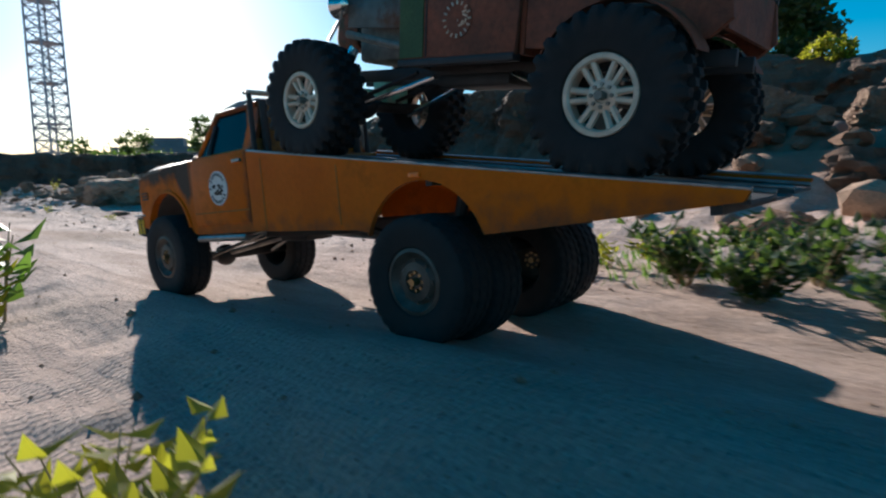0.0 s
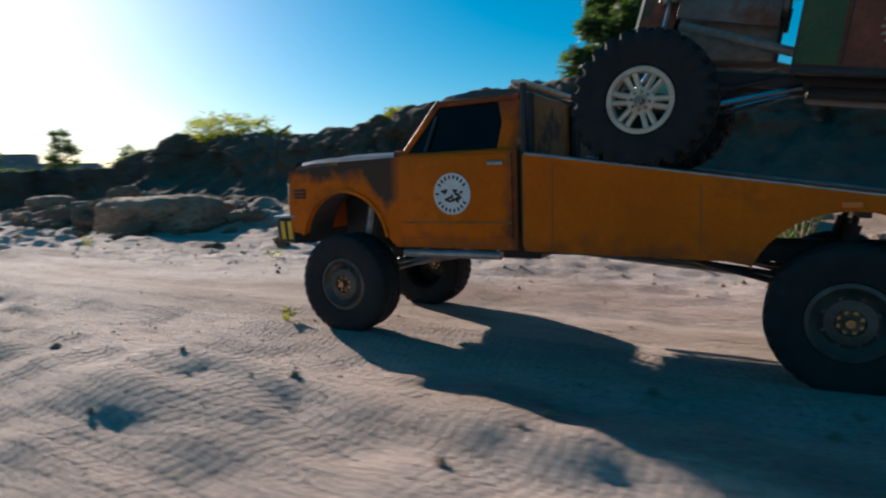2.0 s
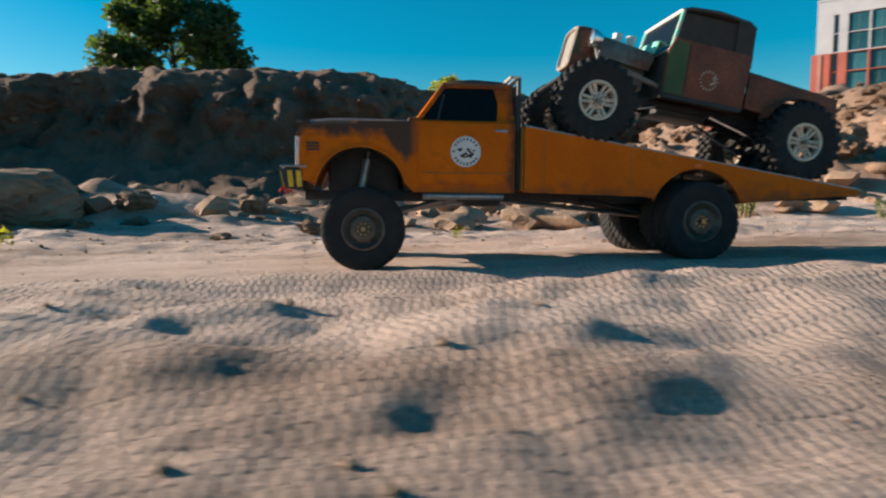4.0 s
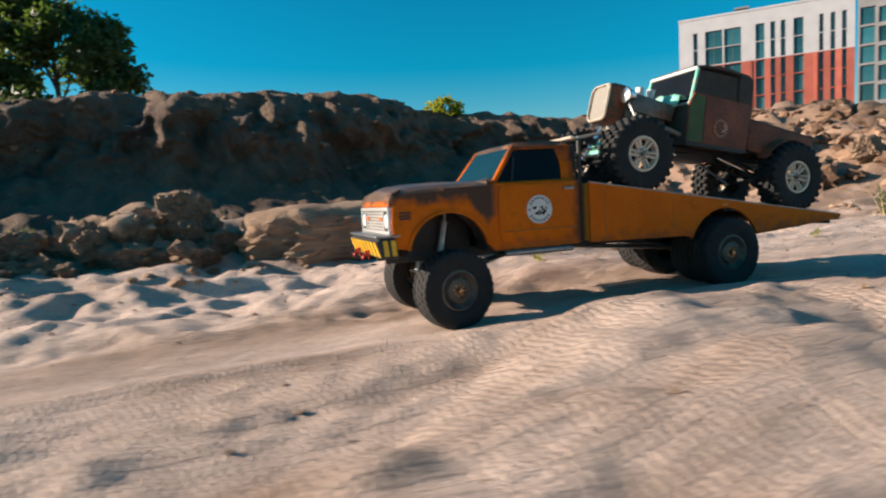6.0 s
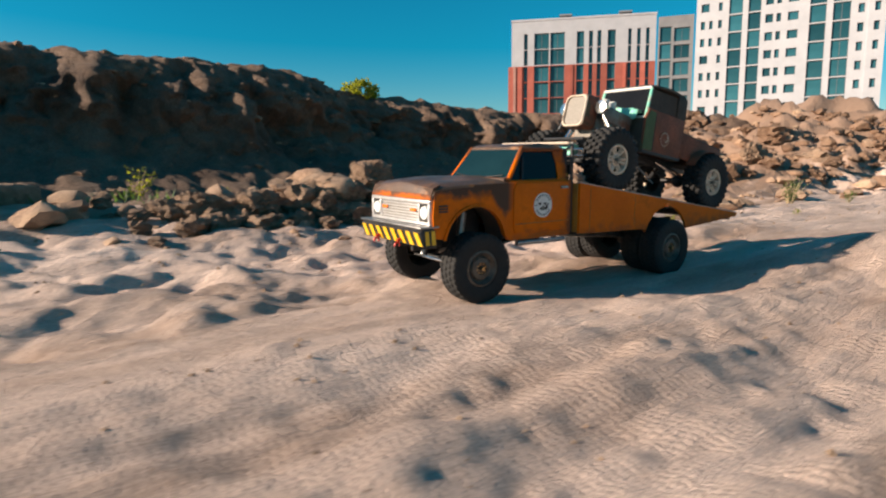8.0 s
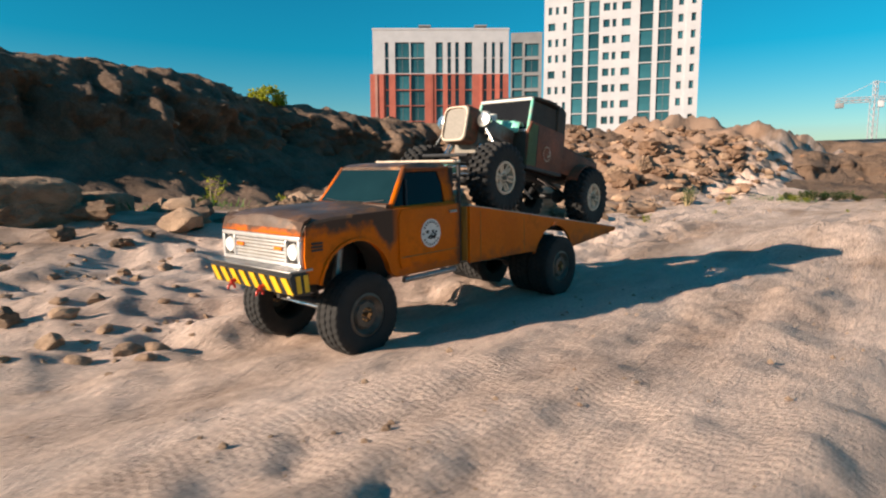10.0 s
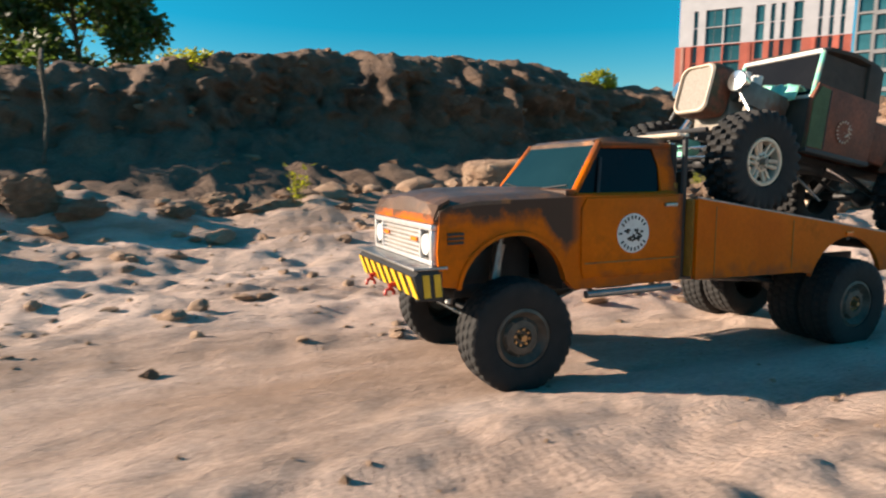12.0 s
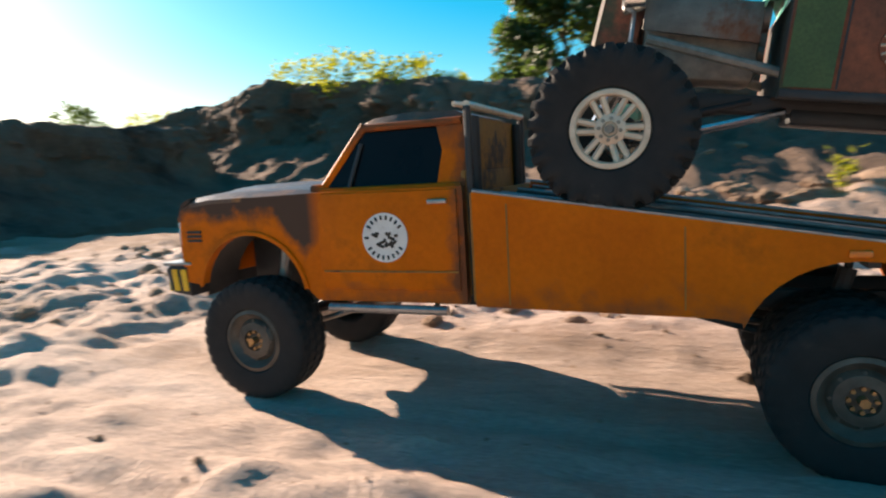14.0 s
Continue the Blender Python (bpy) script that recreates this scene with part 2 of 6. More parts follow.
def print_treads(m):
    """Presses the fine bars of many tyre prints into the sand's relief, in patches."""
    n, link = m.node_tree.nodes, m.node_tree.links.new

    def calc(kind, a, b=None):
        c = n.new("ShaderNodeMath")
        c.operation = kind
        for k, v in enumerate((a, b)):
            if isinstance(v, (int, float)):
                c.inputs[k].default_value = v
            elif v is not None:
                link(v, c.inputs[k])
        return c.outputs[0]
    co, xyz, warp = n.new("ShaderNodeTexCoord"), n.new("ShaderNodeSeparateXYZ"), n.new("ShaderNodeTexNoise")
    link(co.outputs["Object"], xyz.inputs[0])
    warp.inputs["Scale"].default_value, warp.inputs["Detail"].default_value = 2.6, 3.0
    link(co.outputs["Object"], warp.inputs["Vector"])
    x, y = xyz.outputs[0], calc("ADD", xyz.outputs[1], calc("MULTIPLY", warp.outputs[0], 0.12))
    across = calc("SINE", calc("MULTIPLY", y, 2 * math.pi / 0.031))
    hand = calc("SIGN", across)
    blocks = calc("MINIMUM", calc("MULTIPLY", calc("ABSOLUTE", across), 1.5), 1.0)
    wave = calc("SINE", calc("ADD", calc("MULTIPLY", x, 2 * math.pi / 0.0098), calc("ADD", calc("MULTIPLY", warp.outputs[0], 4.0), calc("MULTIPLY", hand, 1.1))))
    lugs = calc("MINIMUM", calc("MAXIMUM", calc("MULTIPLY", wave, 1.8), -0.7), 0.8)
    bars = calc("ADD", calc("MULTIPLY", lugs, blocks), calc("MULTIPLY", blocks, 0.45))
    side = calc("GREATER_THAN", xyz.outputs[1], 0.10)
    fade = n.new("ShaderNodeMapRange")
    fade.inputs["From Min"].default_value, fade.inputs["From Max"].default_value = 4.1, 4.9
    fade.inputs["To Min"].default_value, fade.inputs["To Max"].default_value = 1.0, 0.14
    link(xyz.outputs[0], fade.inputs["Value"])
    early = fade.outputs[0]
    patch = n.new("ShaderNodeTexNoise")
    patch.inputs["Scale"].default_value = 2.1
    link(co.outputs["Object"], patch.inputs["Vector"])
    soft = n.new("ShaderNodeMapRange")
    soft.inputs["From Min"].default_value, soft.inputs["From Max"].default_value = 0.22, 0.42
    link(patch.outputs[0], soft.inputs["Value"])
    high = calc("MULTIPLY", calc("MULTIPLY", bars, soft.outputs[0]), calc("MULTIPLY", side, early))
    old = next(k for k in n if k.type == "BUMP")
    bump = n.new("ShaderNodeBump")
    bump.inputs["Strength"].default_value, bump.inputs["Distance"].default_value = 1.0, 0.0029
    link(high, bump.inputs["Height"])
    link(old.outputs[0], bump.inputs["Normal"])
    link(bump.outputs[0], n["Principled BSDF"].inputs["Normal"])


def wear_lane(m):
    """Browner, packed sand along the wheel lane, and brown earth beyond it, with ragged edges and gaps."""
    n, link = m.node_tree.nodes, m.node_tree.links.new
    b = n["Principled BSDF"]
    col = b.inputs["Base Color"].links[0].from_socket

    def calc(kind, a, c, clamp=False):
        k = n.new("ShaderNodeMath")
        k.operation, k.use_clamp = kind, clamp
        for i, v in enumerate((a, c)):
            if isinstance(v, (int, float)):
                k.inputs[i].default_value = v
            else:
                link(v, k.inputs[i])
        return k.outputs[0]
    co, xyz = n.new("ShaderNodeTexCoord"), n.new("ShaderNodeSeparateXYZ")
    stretch, t = n.new("ShaderNodeMapping"), n.new("ShaderNodeTexNoise")
    stretch.inputs["Scale"].default_value = (0.7, 3.4, 1)
    link(co.outputs["Object"], xyz.inputs[0])
    link(co.outputs["Object"], stretch.inputs[0])
    link(stretch.outputs[0], t.inputs["Vector"])
    t.inputs["Scale"].default_value, t.inputs["Detail"].default_value, t.inputs["Roughness"].default_value = 2.4, 7.0, 0.65
    off = calc("ABSOLUTE", calc("SUBTRACT", calc("ADD", xyz.outputs[1], calc("MULTIPLY", xyz.outputs[0], 0.032)), 0.06), 0)
    band = calc("MULTIPLY", calc("SUBTRACT", 0.25, off), 4.5, True)
    gaps = calc("MULTIPLY", calc("SUBTRACT", t.outputs[0], 0.40), 4.0, True)
    x2 = n.new("ShaderNodeMix")
    x2.data_type = "RGBA"
    x2.inputs["B"].default_value = (0.33, 0.205, 0.135, 1)
    link(calc("MULTIPLY", calc("MULTIPLY", band, gaps), 0.75), x2.inputs["Factor"])
    link(col, x2.inputs["A"])
    earth = calc("ADD", calc("MULTIPLY", calc("SUBTRACT", -0.92, xyz.outputs[1]), 2.2), calc("MULTIPLY", calc("SUBTRACT", t.outputs[0], 0.5), 4.0), True)
    x3 = n.new("ShaderNodeMix")
    x3.data_type = "RGBA"
    x3.inputs["B"].default_value = (0.25, 0.15, 0.095, 1)
    link(calc("MULTIPLY", earth, 0.85), x3.inputs["Factor"])
    link(x2.outputs["Result"], x3.inputs["A"])
    link(x3.outputs["Result"], b.inputs["Base Color"])


print_treads(SAND)
wear_lane(SAND)


def burn_and_shade(m):
    """Burnt and rusted paint: over the front fenders' tops, and dirt with painted shade along the lower and rear edges,
    with ragged borders.
    """
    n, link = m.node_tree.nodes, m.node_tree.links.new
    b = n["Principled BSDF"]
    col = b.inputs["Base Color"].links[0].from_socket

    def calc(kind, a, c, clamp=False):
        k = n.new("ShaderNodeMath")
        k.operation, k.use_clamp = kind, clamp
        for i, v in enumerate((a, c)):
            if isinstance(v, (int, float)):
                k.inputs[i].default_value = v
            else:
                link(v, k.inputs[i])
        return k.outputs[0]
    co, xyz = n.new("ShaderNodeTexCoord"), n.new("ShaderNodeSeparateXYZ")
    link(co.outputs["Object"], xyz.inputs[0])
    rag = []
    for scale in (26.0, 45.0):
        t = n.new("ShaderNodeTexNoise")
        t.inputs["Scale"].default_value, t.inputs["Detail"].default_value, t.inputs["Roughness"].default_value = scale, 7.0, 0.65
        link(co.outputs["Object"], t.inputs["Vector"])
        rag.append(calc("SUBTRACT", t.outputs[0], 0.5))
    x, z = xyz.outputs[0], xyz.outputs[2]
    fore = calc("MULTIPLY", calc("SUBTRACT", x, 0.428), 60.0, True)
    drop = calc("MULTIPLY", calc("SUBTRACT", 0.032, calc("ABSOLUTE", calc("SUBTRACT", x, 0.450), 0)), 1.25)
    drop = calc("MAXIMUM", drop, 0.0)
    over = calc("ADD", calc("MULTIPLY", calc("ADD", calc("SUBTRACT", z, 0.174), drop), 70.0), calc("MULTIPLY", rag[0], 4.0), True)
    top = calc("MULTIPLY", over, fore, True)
    # darker towards the bottom: dirt, with shade put into the colour
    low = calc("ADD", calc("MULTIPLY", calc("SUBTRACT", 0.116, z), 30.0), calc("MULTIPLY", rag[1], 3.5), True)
    # shade painted along the seam behind the cab
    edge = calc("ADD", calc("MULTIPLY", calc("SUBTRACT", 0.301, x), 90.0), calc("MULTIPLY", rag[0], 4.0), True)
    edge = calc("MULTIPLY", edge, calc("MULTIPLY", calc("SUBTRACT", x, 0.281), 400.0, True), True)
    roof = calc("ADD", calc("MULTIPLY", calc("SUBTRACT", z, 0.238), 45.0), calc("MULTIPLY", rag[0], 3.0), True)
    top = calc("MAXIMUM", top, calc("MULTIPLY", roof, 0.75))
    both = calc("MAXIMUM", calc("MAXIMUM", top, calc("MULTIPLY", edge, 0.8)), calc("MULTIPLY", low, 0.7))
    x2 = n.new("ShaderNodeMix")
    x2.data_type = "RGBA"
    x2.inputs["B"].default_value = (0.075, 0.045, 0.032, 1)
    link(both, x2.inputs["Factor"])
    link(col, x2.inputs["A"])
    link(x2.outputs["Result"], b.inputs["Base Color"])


burn_and_shade(ORANGE)
OLD_METAL = material("old_metal", (0.07, 0.062, 0.055), (0.20, 0.185, 0.17), 30.0, 0.5, 0.7, bump=0.0008, bump_scale=140, spots=(0.16, 0.06, 0.03), spot_scale=16,
                     spot_edge=(0.52, 0.66))

# ---- mesh helpers ----
def mesh_of(name, verts, faces, mat, smooth=False):
    me = bpy.data.meshes.new(name)
    me.from_pydata([tuple(v) for v in verts], [], [tuple(f) for f in faces])
    me.materials.append(mat)
    if smooth:
        me.polygons.foreach_set("use_smooth", [True] * len(me.polygons))
    me.update()
    return me


def part(name, bm, mat, parent=None, label="", at=None, smooth=35):
    """Links a bmesh as one mesh object, under parent if given."""
    bmesh.ops.recalc_face_normals(bm, faces=bm.faces)
    me = bpy.data.meshes.new(name)
    bm.to_mesh(me)
    bm.free()
    me.materials.append(mat)
    if smooth:
        me.polygons.foreach_set("use_smooth", [True] * len(me.polygons))
        me.set_sharp_from_angle(angle=radians(smooth))
    ob = new(name, me)
    if parent:
        ob.parent = parent
    if at is not None:
        ob.matrix_basis = at
    return tagged(ob, label)


def again(ob, parent, at):
    """Another part on the mesh of ob."""
    o = new(ob.name.split(".")[0], ob.data)
    o.parent, o.matrix_basis = parent, at
    return o


def box(bm, x0, x1, y0, y1, z0, z1, bevel=0.0):
    r = bmesh.ops.create_cube(bm, size=1.0)
    for v in r["verts"]:
        v.co = Vector(((x0 + x1) / 2 + v.co.x * (x1 - x0), (y0 + y1) / 2 + v.co.y * (y1 - y0), (z0 + z1) / 2 + v.co.z * (z1 - z0)))
    if bevel:
        es = list({e for v in r["verts"] for e in v.link_edges})
        bmesh.ops.bevel(bm, geom=es, offset=bevel, segments=2, affect="EDGES", profile=0.5)
    return bm


def tube(bm, p, q, r, seg=12, r2=None):
    p, q = Vector(p), Vector(q)
    d = q - p
    m = Matrix.Translation((p + q) / 2) @ d.to_track_quat("Z", "Y").to_matrix().to_4x4()
    bmesh.ops.create_cone(bm, cap_ends=True, segments=seg, radius1=r, radius2=r if r2 is None else r2, depth=d.length, matrix=m)
    return bm


def prism(bm, outline, y0, y1, bevel=0.0):
    """An outline in x and z, from y0 to y1."""
    lo = [bm.verts.new((x, y0, z)) for x, z in outline]
    hi = [bm.verts.new((x, y1, z)) for x, z in outline]
    k = len(outline)
    faces = [bm.faces.new(lo), bm.faces.new(hi[::-1])]
    for i in range(k):
        faces.append(bm.faces.new((lo[i], hi[i], hi[(i + 1) % k], lo[(i + 1) % k])))
    if bevel:
        es = [e for f in faces[:2] for e in f.edges]
        bmesh.ops.bevel(bm, geom=es, offset=bevel, segments=2, affect="EDGES", profile=0.5)
    return bm


def loft(bm, rings, closed=True, caps=True):
    rows = [[bm.verts.new(p) for p in r] for r in rings]
    k = len(rows[0])
    for a, b in zip(rows, rows[1:]):
        for i in range(k if closed else k - 1):
            bm.faces.new((a[i], a[(i + 1) % k], b[(i + 1) % k], b[i]))
    if caps:
        bm.faces.new(rows[0][::-1])
        bm.faces.new(rows[-1])
    return bm


def lathe(bm, profile, seg=40):
    """Turns a profile of (radius, y) round the y axis."""
    rows = []
    for r, y in profile:
        rows.append([bm.verts.new((r * math.cos(2 * math.pi * i / seg), y, r * math.sin(2 * math.pi * i / seg))) for i in range(seg)])
    for a, b in zip(rows, rows[1:]):
        for i in range(seg):
            bm.faces.new((a[i], a[(i + 1) % seg], b[(i + 1) % seg], b[i]))
    return bm


# ---- relief ----
def lattice(ix, iy, seed):
    h = (ix.astype(np.int64) * 374761393 + iy.astype(np.int64) * 668265263 + seed * 974634777) & 0xFFFFFFFF
    h = ((h ^ (h >> 13)) * 1274126177) & 0xFFFFFFFF
    return ((h ^ (h >> 16)) & 0xFFFF) / 32767.5 - 1.0


def ripple(x, y, seed=0):
    """Smooth noise from -1 to 1 with one lump a unit."""
    ix, iy = np.floor(x), np.floor(y)
    fx, fy = x - ix, y - iy
    fx, fy = fx * fx * (3 - 2 * fx), fy * fy * (3 - 2 * fy)
    a = lattice(ix, iy, seed) * (1 - fx) + lattice(ix + 1, iy, seed) * fx
    b = lattice(ix, iy + 1, seed) * (1 - fx) + lattice(ix + 1, iy + 1, seed) * fx
    return a * (1 - fy) + b * fy


def rough_noise(x, y, octaves=4, seed=0, gain=0.5):
    total, amp = 0.0, 1.0
    for k in range(octaves):
        total = total + amp * ripple(x * 2 ** k + 17.3 * k, y * 2 ** k - 9.1 * k, seed + k)
        amp *= gain
    return total


def bell(d):
    return np.exp(-d * d)


def step(a, b, v):
    s = np.clip((v - a) / (b - a), 0.0, 1.0)
    return s * s * (3 - 2 * s)


WX, WY, WZ, WP = (np.array([w[k] for w in WAY]) for k in (1, 2, 3, 5))
LANE_X = np.linspace(-0.5, 7.2, 78)
LANE_Z = (np.interp(LANE_X, WX, WZ) + np.interp(LANE_X, WX + 0.511, WZ - 0.511 * np.sin(np.radians(WP)))) / 2
LANE_Z = np.convolve(np.pad(LANE_Z, 2, mode="edge"), np.ones(5) / 5, "valid")


def ground(x, y):
    """The height of the sand."""
    x, y = np.asarray(x, float), np.asarray(y, float)
    lane_y, lane_z = np.interp(x, WX + 0.25, WY), np.interp(x, LANE_X, LANE_Z)
    off = y - lane_y
    lane = bell(off / 0.26) * (1 - 0.8 * step(7.05, 7.3, x))
    near = bell((y - 0.2) / 2.6) * bell((x - 3.2) / 6.5)
    late = step(5.2, 6.0, x)
    long = 1 - 0.5 * step(4.2, 5.4, x)
    lumps = 0.019 * rough_noise(x * 1.5, y * 7.5, 2, 3) + (0.005 + 0.002 * (1 - long)) * rough_noise(x * 4.0, y * 13, 2, 4) + 0.004 * long * rough_noise(x * 3.0, y * 32, 2, 12)
    lumps = lumps + 0.009 * (np.abs(rough_noise(x * 8, y * 11, 3, 9)) - 0.3) + (0.0022 + 0.0035 * late) * rough_noise(x * 30, y * 34, 2, 5)
    lumps = lumps + (0.008 * step(5.5, 6.4, x) + 0.009 * step(6.3, 6.9, x)) * (np.abs(rough_noise(x * 10, y * 17, 3, 14, 0.6)) - 0.4)
    broad = 0.03 * ripple(x * 0.9, y * 0.9, 21)
    drift = rough_noise(x * 7.5 + y * 3.0, y * 10.0 - x * 0.8, 3, 17, 0.55)
    lumps = lumps * (1 - 0.15 * step(0.45, 0.6, y))
    # smooth mounds and hollows on the side where the tyres have churned the sand
    churn = step(0.10, 0.26, y) * (1 - step(1.6, 2.6, y)) * (1 - step(4.4, 5.3, x))
    lumps = lumps + (0.016 * rough_noise(x * 5.6 + y, y * 6.4 - 0.6 * x, 2, 101, 0.4) + 0.006 * rough_noise(x * 11, y * 14, 2, 131)) * churn * (1 - 0.5 * step(0.5, 0.7, y))
    # pitted hummocks beyond the lane
    pits = 0.65 * step(-0.18, -0.34, y) * step(5.6, 6.4, x) + 0.9 * step(-0.02, 0.10, y) * step(6.3, 6.8, x) * (1 - step(1.2, 2.0, y))
    pits = np.maximum(pits, 1.35 * step(6.98, 7.2, x)) * (1 - step(1.5, 3.0, np.abs(y)))
    lumps = lumps + 0.019 * rough_noise(x * 9.0 - y * 2, y * 10.0, 3, 111, 0.55) * pits
    h = (lumps * (1 - 0.8 * lane) + broad * (1 - lane)) * near
    h = h + 0.019 * drift * step(-0.02, -0.17, y) * step(2.9, 3.6, x) * (1 - step(5.3, 6.0, x)) * step(-1.3, -0.9, y)
    h = h + lane_z * lane - 0.005 * bell((np.abs(off) - 0.098) / 0.028) * step(-0.4, 0.3, x) * (1 - step(7.0, 7.3, x))
    h = h + 0.034 * bell((y - 0.50) / 0.17) * step(1.3, 2.0, x) * (1 - step(3.4, 4.3, x))
    h = h + 0.028 * bell((y - 0.34) / 0.11) * step(5.5, 6.1, x) * (1 - step(6.5, 7.0, x))
    h = h + 0.022 * bell((y - 0.30) / 0.12) * bell((x - 3.35) / 0.35)
    h = h + 0.115 * bell((y + 1.32) / 0.36) * step(2.2, 3.2, x) * (1 - step(7.2, 7.9, x)) * (0.85 + 0.4 * ripple(x * 2.2, y * 2.2, 31) + 0.25 * ripple(x * 7, y * 7, 33))
    h = h - 0.05 * bell((x - 1.2) / 1.3) * bell((y + 1.0) / 0.7)
    # prints of the tyres, crossing bars in long bands
    bars = 0.0
    for k in range(9):
        d = y - (0.17 + 0.085 * k + 0.02 * math.sin(k * 2.1) * (x - 3) + 0.04 * np.sin(x * 0.8 + k * 1.7))
        bars = bars + bell(d / 0.034) ** 2 * -0.0035
    h = h + bars * step(0.6, 1.6, x) * (1 - 0.75 * step(4.6, 5.6, x)) * np.clip(0.55 + 0.6 * ripple(x * 1.7, y * 2.5, 44), 0, 1) * step(0.12, 0.22, y)
    # the sand falls away beside the rise, shaped to leave the foreground in shade
    h = h - 0.048 * step(0.60, 0.78, y + 0.05 * ripple(x * 5, y, 120)) * step(1.0, 1.35, x) * (1 - step(1.82, 2.02, x)) * (1 - step(1.1, 1.9, y))
    # ripples added across the dip so their own shadows darken more of it
    h = h - 0.026 * (1 + np.sin(x * 2 * math.pi / 0.29 + 1.2 * ripple(x * 3, y * 3, 122))) * step(0.62, 0.74, y) * step(0.9, 1.2, x) * (1 - step(1.8, 2.3, x)) * (1 - step(1.1, 1.9, y))
    h = h - 0.050 * step(0.13, 0.36, y) * (1 - step(0.62, 1.0, x)) * step(-2.5, -1.0, x) * (1 - step(1.5, 3.0, y))
    # belt of broken clay between the lane and the bank
    belt = step(-0.85, -1.6, y) * (1 - step(-5.5, -7.0, y)) * step(-1.0, 1.0, x) * (1 - step(13, 16, x))
    h = h + belt * (-0.10 * step(-1.45, -2.6, y) + 0.022 * rough_noise(x * 2.5, y * 2.5, 4, 71) + 0.02 * np.abs(rough_noise(x * 6, y * 6, 3, 75)))
    # the heap of spoil behind, and the low one beside the lane
    q = (0.35 - x) * 0.95 + (-1.1 - y) * 0.22
    h = h + 0.72 * step(0.0, 3.8, q) * step(-0.3, -1.6, y) * (1 - step(9.0, 14.0, np.hypot(x, y))) * (1 + 0.35 * rough_noise(x * 1.3, y * 1.3, 3, 61))
    heap = step(-0.2, 0.8, q) * step(-0.5, -1.5, y) * (1 - step(9.0, 12.0, np.hypot(x, y)))
    h = h + heap * (0.10 * rough_noise(x * 1.7, y * 1.7, 4, 81, 0.6) + 0.09 * np.abs(rough_noise(x * 4.5, y * 4.5, 3, 85)) + 0.03 * rough_noise(x * 13, y * 13, 2, 88))
    h = h + 0.26 * bell((x - 0.15) / 0.5) * bell((y + 1.75) / 0.45)
    # the floor drops away towards the end bank
    h = h - 0.05 * step(7.6, 8.9, x + 0.12 * ripple(y * 1.8, x * 1.2, 93)) * step(-6.0, -4.5, y) * (1 - step(2.5, 4.5, y)) * (1 - step(12.0, 14.0, x))
    far = np.hypot(x - 3, y)
    return h + 0.5 * step(40, 300, far) * ripple(x / 40, y / 40, 50)


def axis(lo, hi, fine, outer, grow=1.09):
    mid = list(np.arange(lo, hi, fine))
    a, b, d = [], [], fine
    v = lo
    while v > -outer:
        d *= grow
        v -= d
        a.append(v)
    v, d = mid[-1], fine
    while v < outer:
        d *= grow
        v += d
        b.append(v)
    return np.array(a[::-1] + mid + b)


def build_ground():
    xs, ys = axis(-1.6, 7.9, 0.0092, 900.0, 1.06), axis(-0.6, 0.95, 0.0092, 900.0, 1.035)
    gx, gy = np.meshgrid(xs, ys, indexing="ij")
    gz = ground(gx, gy)
    v = np.stack([gx.ravel(), gy.ravel(), gz.ravel()], 1)
    nx, ny = len(xs), len(ys)
    i = (np.arange(nx - 1)[:, None] * ny + np.arange(ny - 1)[None]).ravel()
    f = np.stack([i, i + ny, i + ny + 1, i + 1], 1)
    me = bpy.data.meshes.new("ground")
    me.vertices.add(len(v))
    me.vertices.foreach_set("co", v.ravel())
    me.loops.add(f.size)
    me.loops.foreach_set("vertex_index", f.ravel())
    me.polygons.add(len(f))
    me.polygons.foreach_set("loop_start", np.arange(0, f.size, 4))
    me.polygons.foreach_set("use_smooth", np.ones(len(f), bool))
    me.update(calc_edges=True)
    me.materials.append(SAND)
    tagged(new("ground", me), "pale uneven sand with tyre prints", "ground", kind="structure")


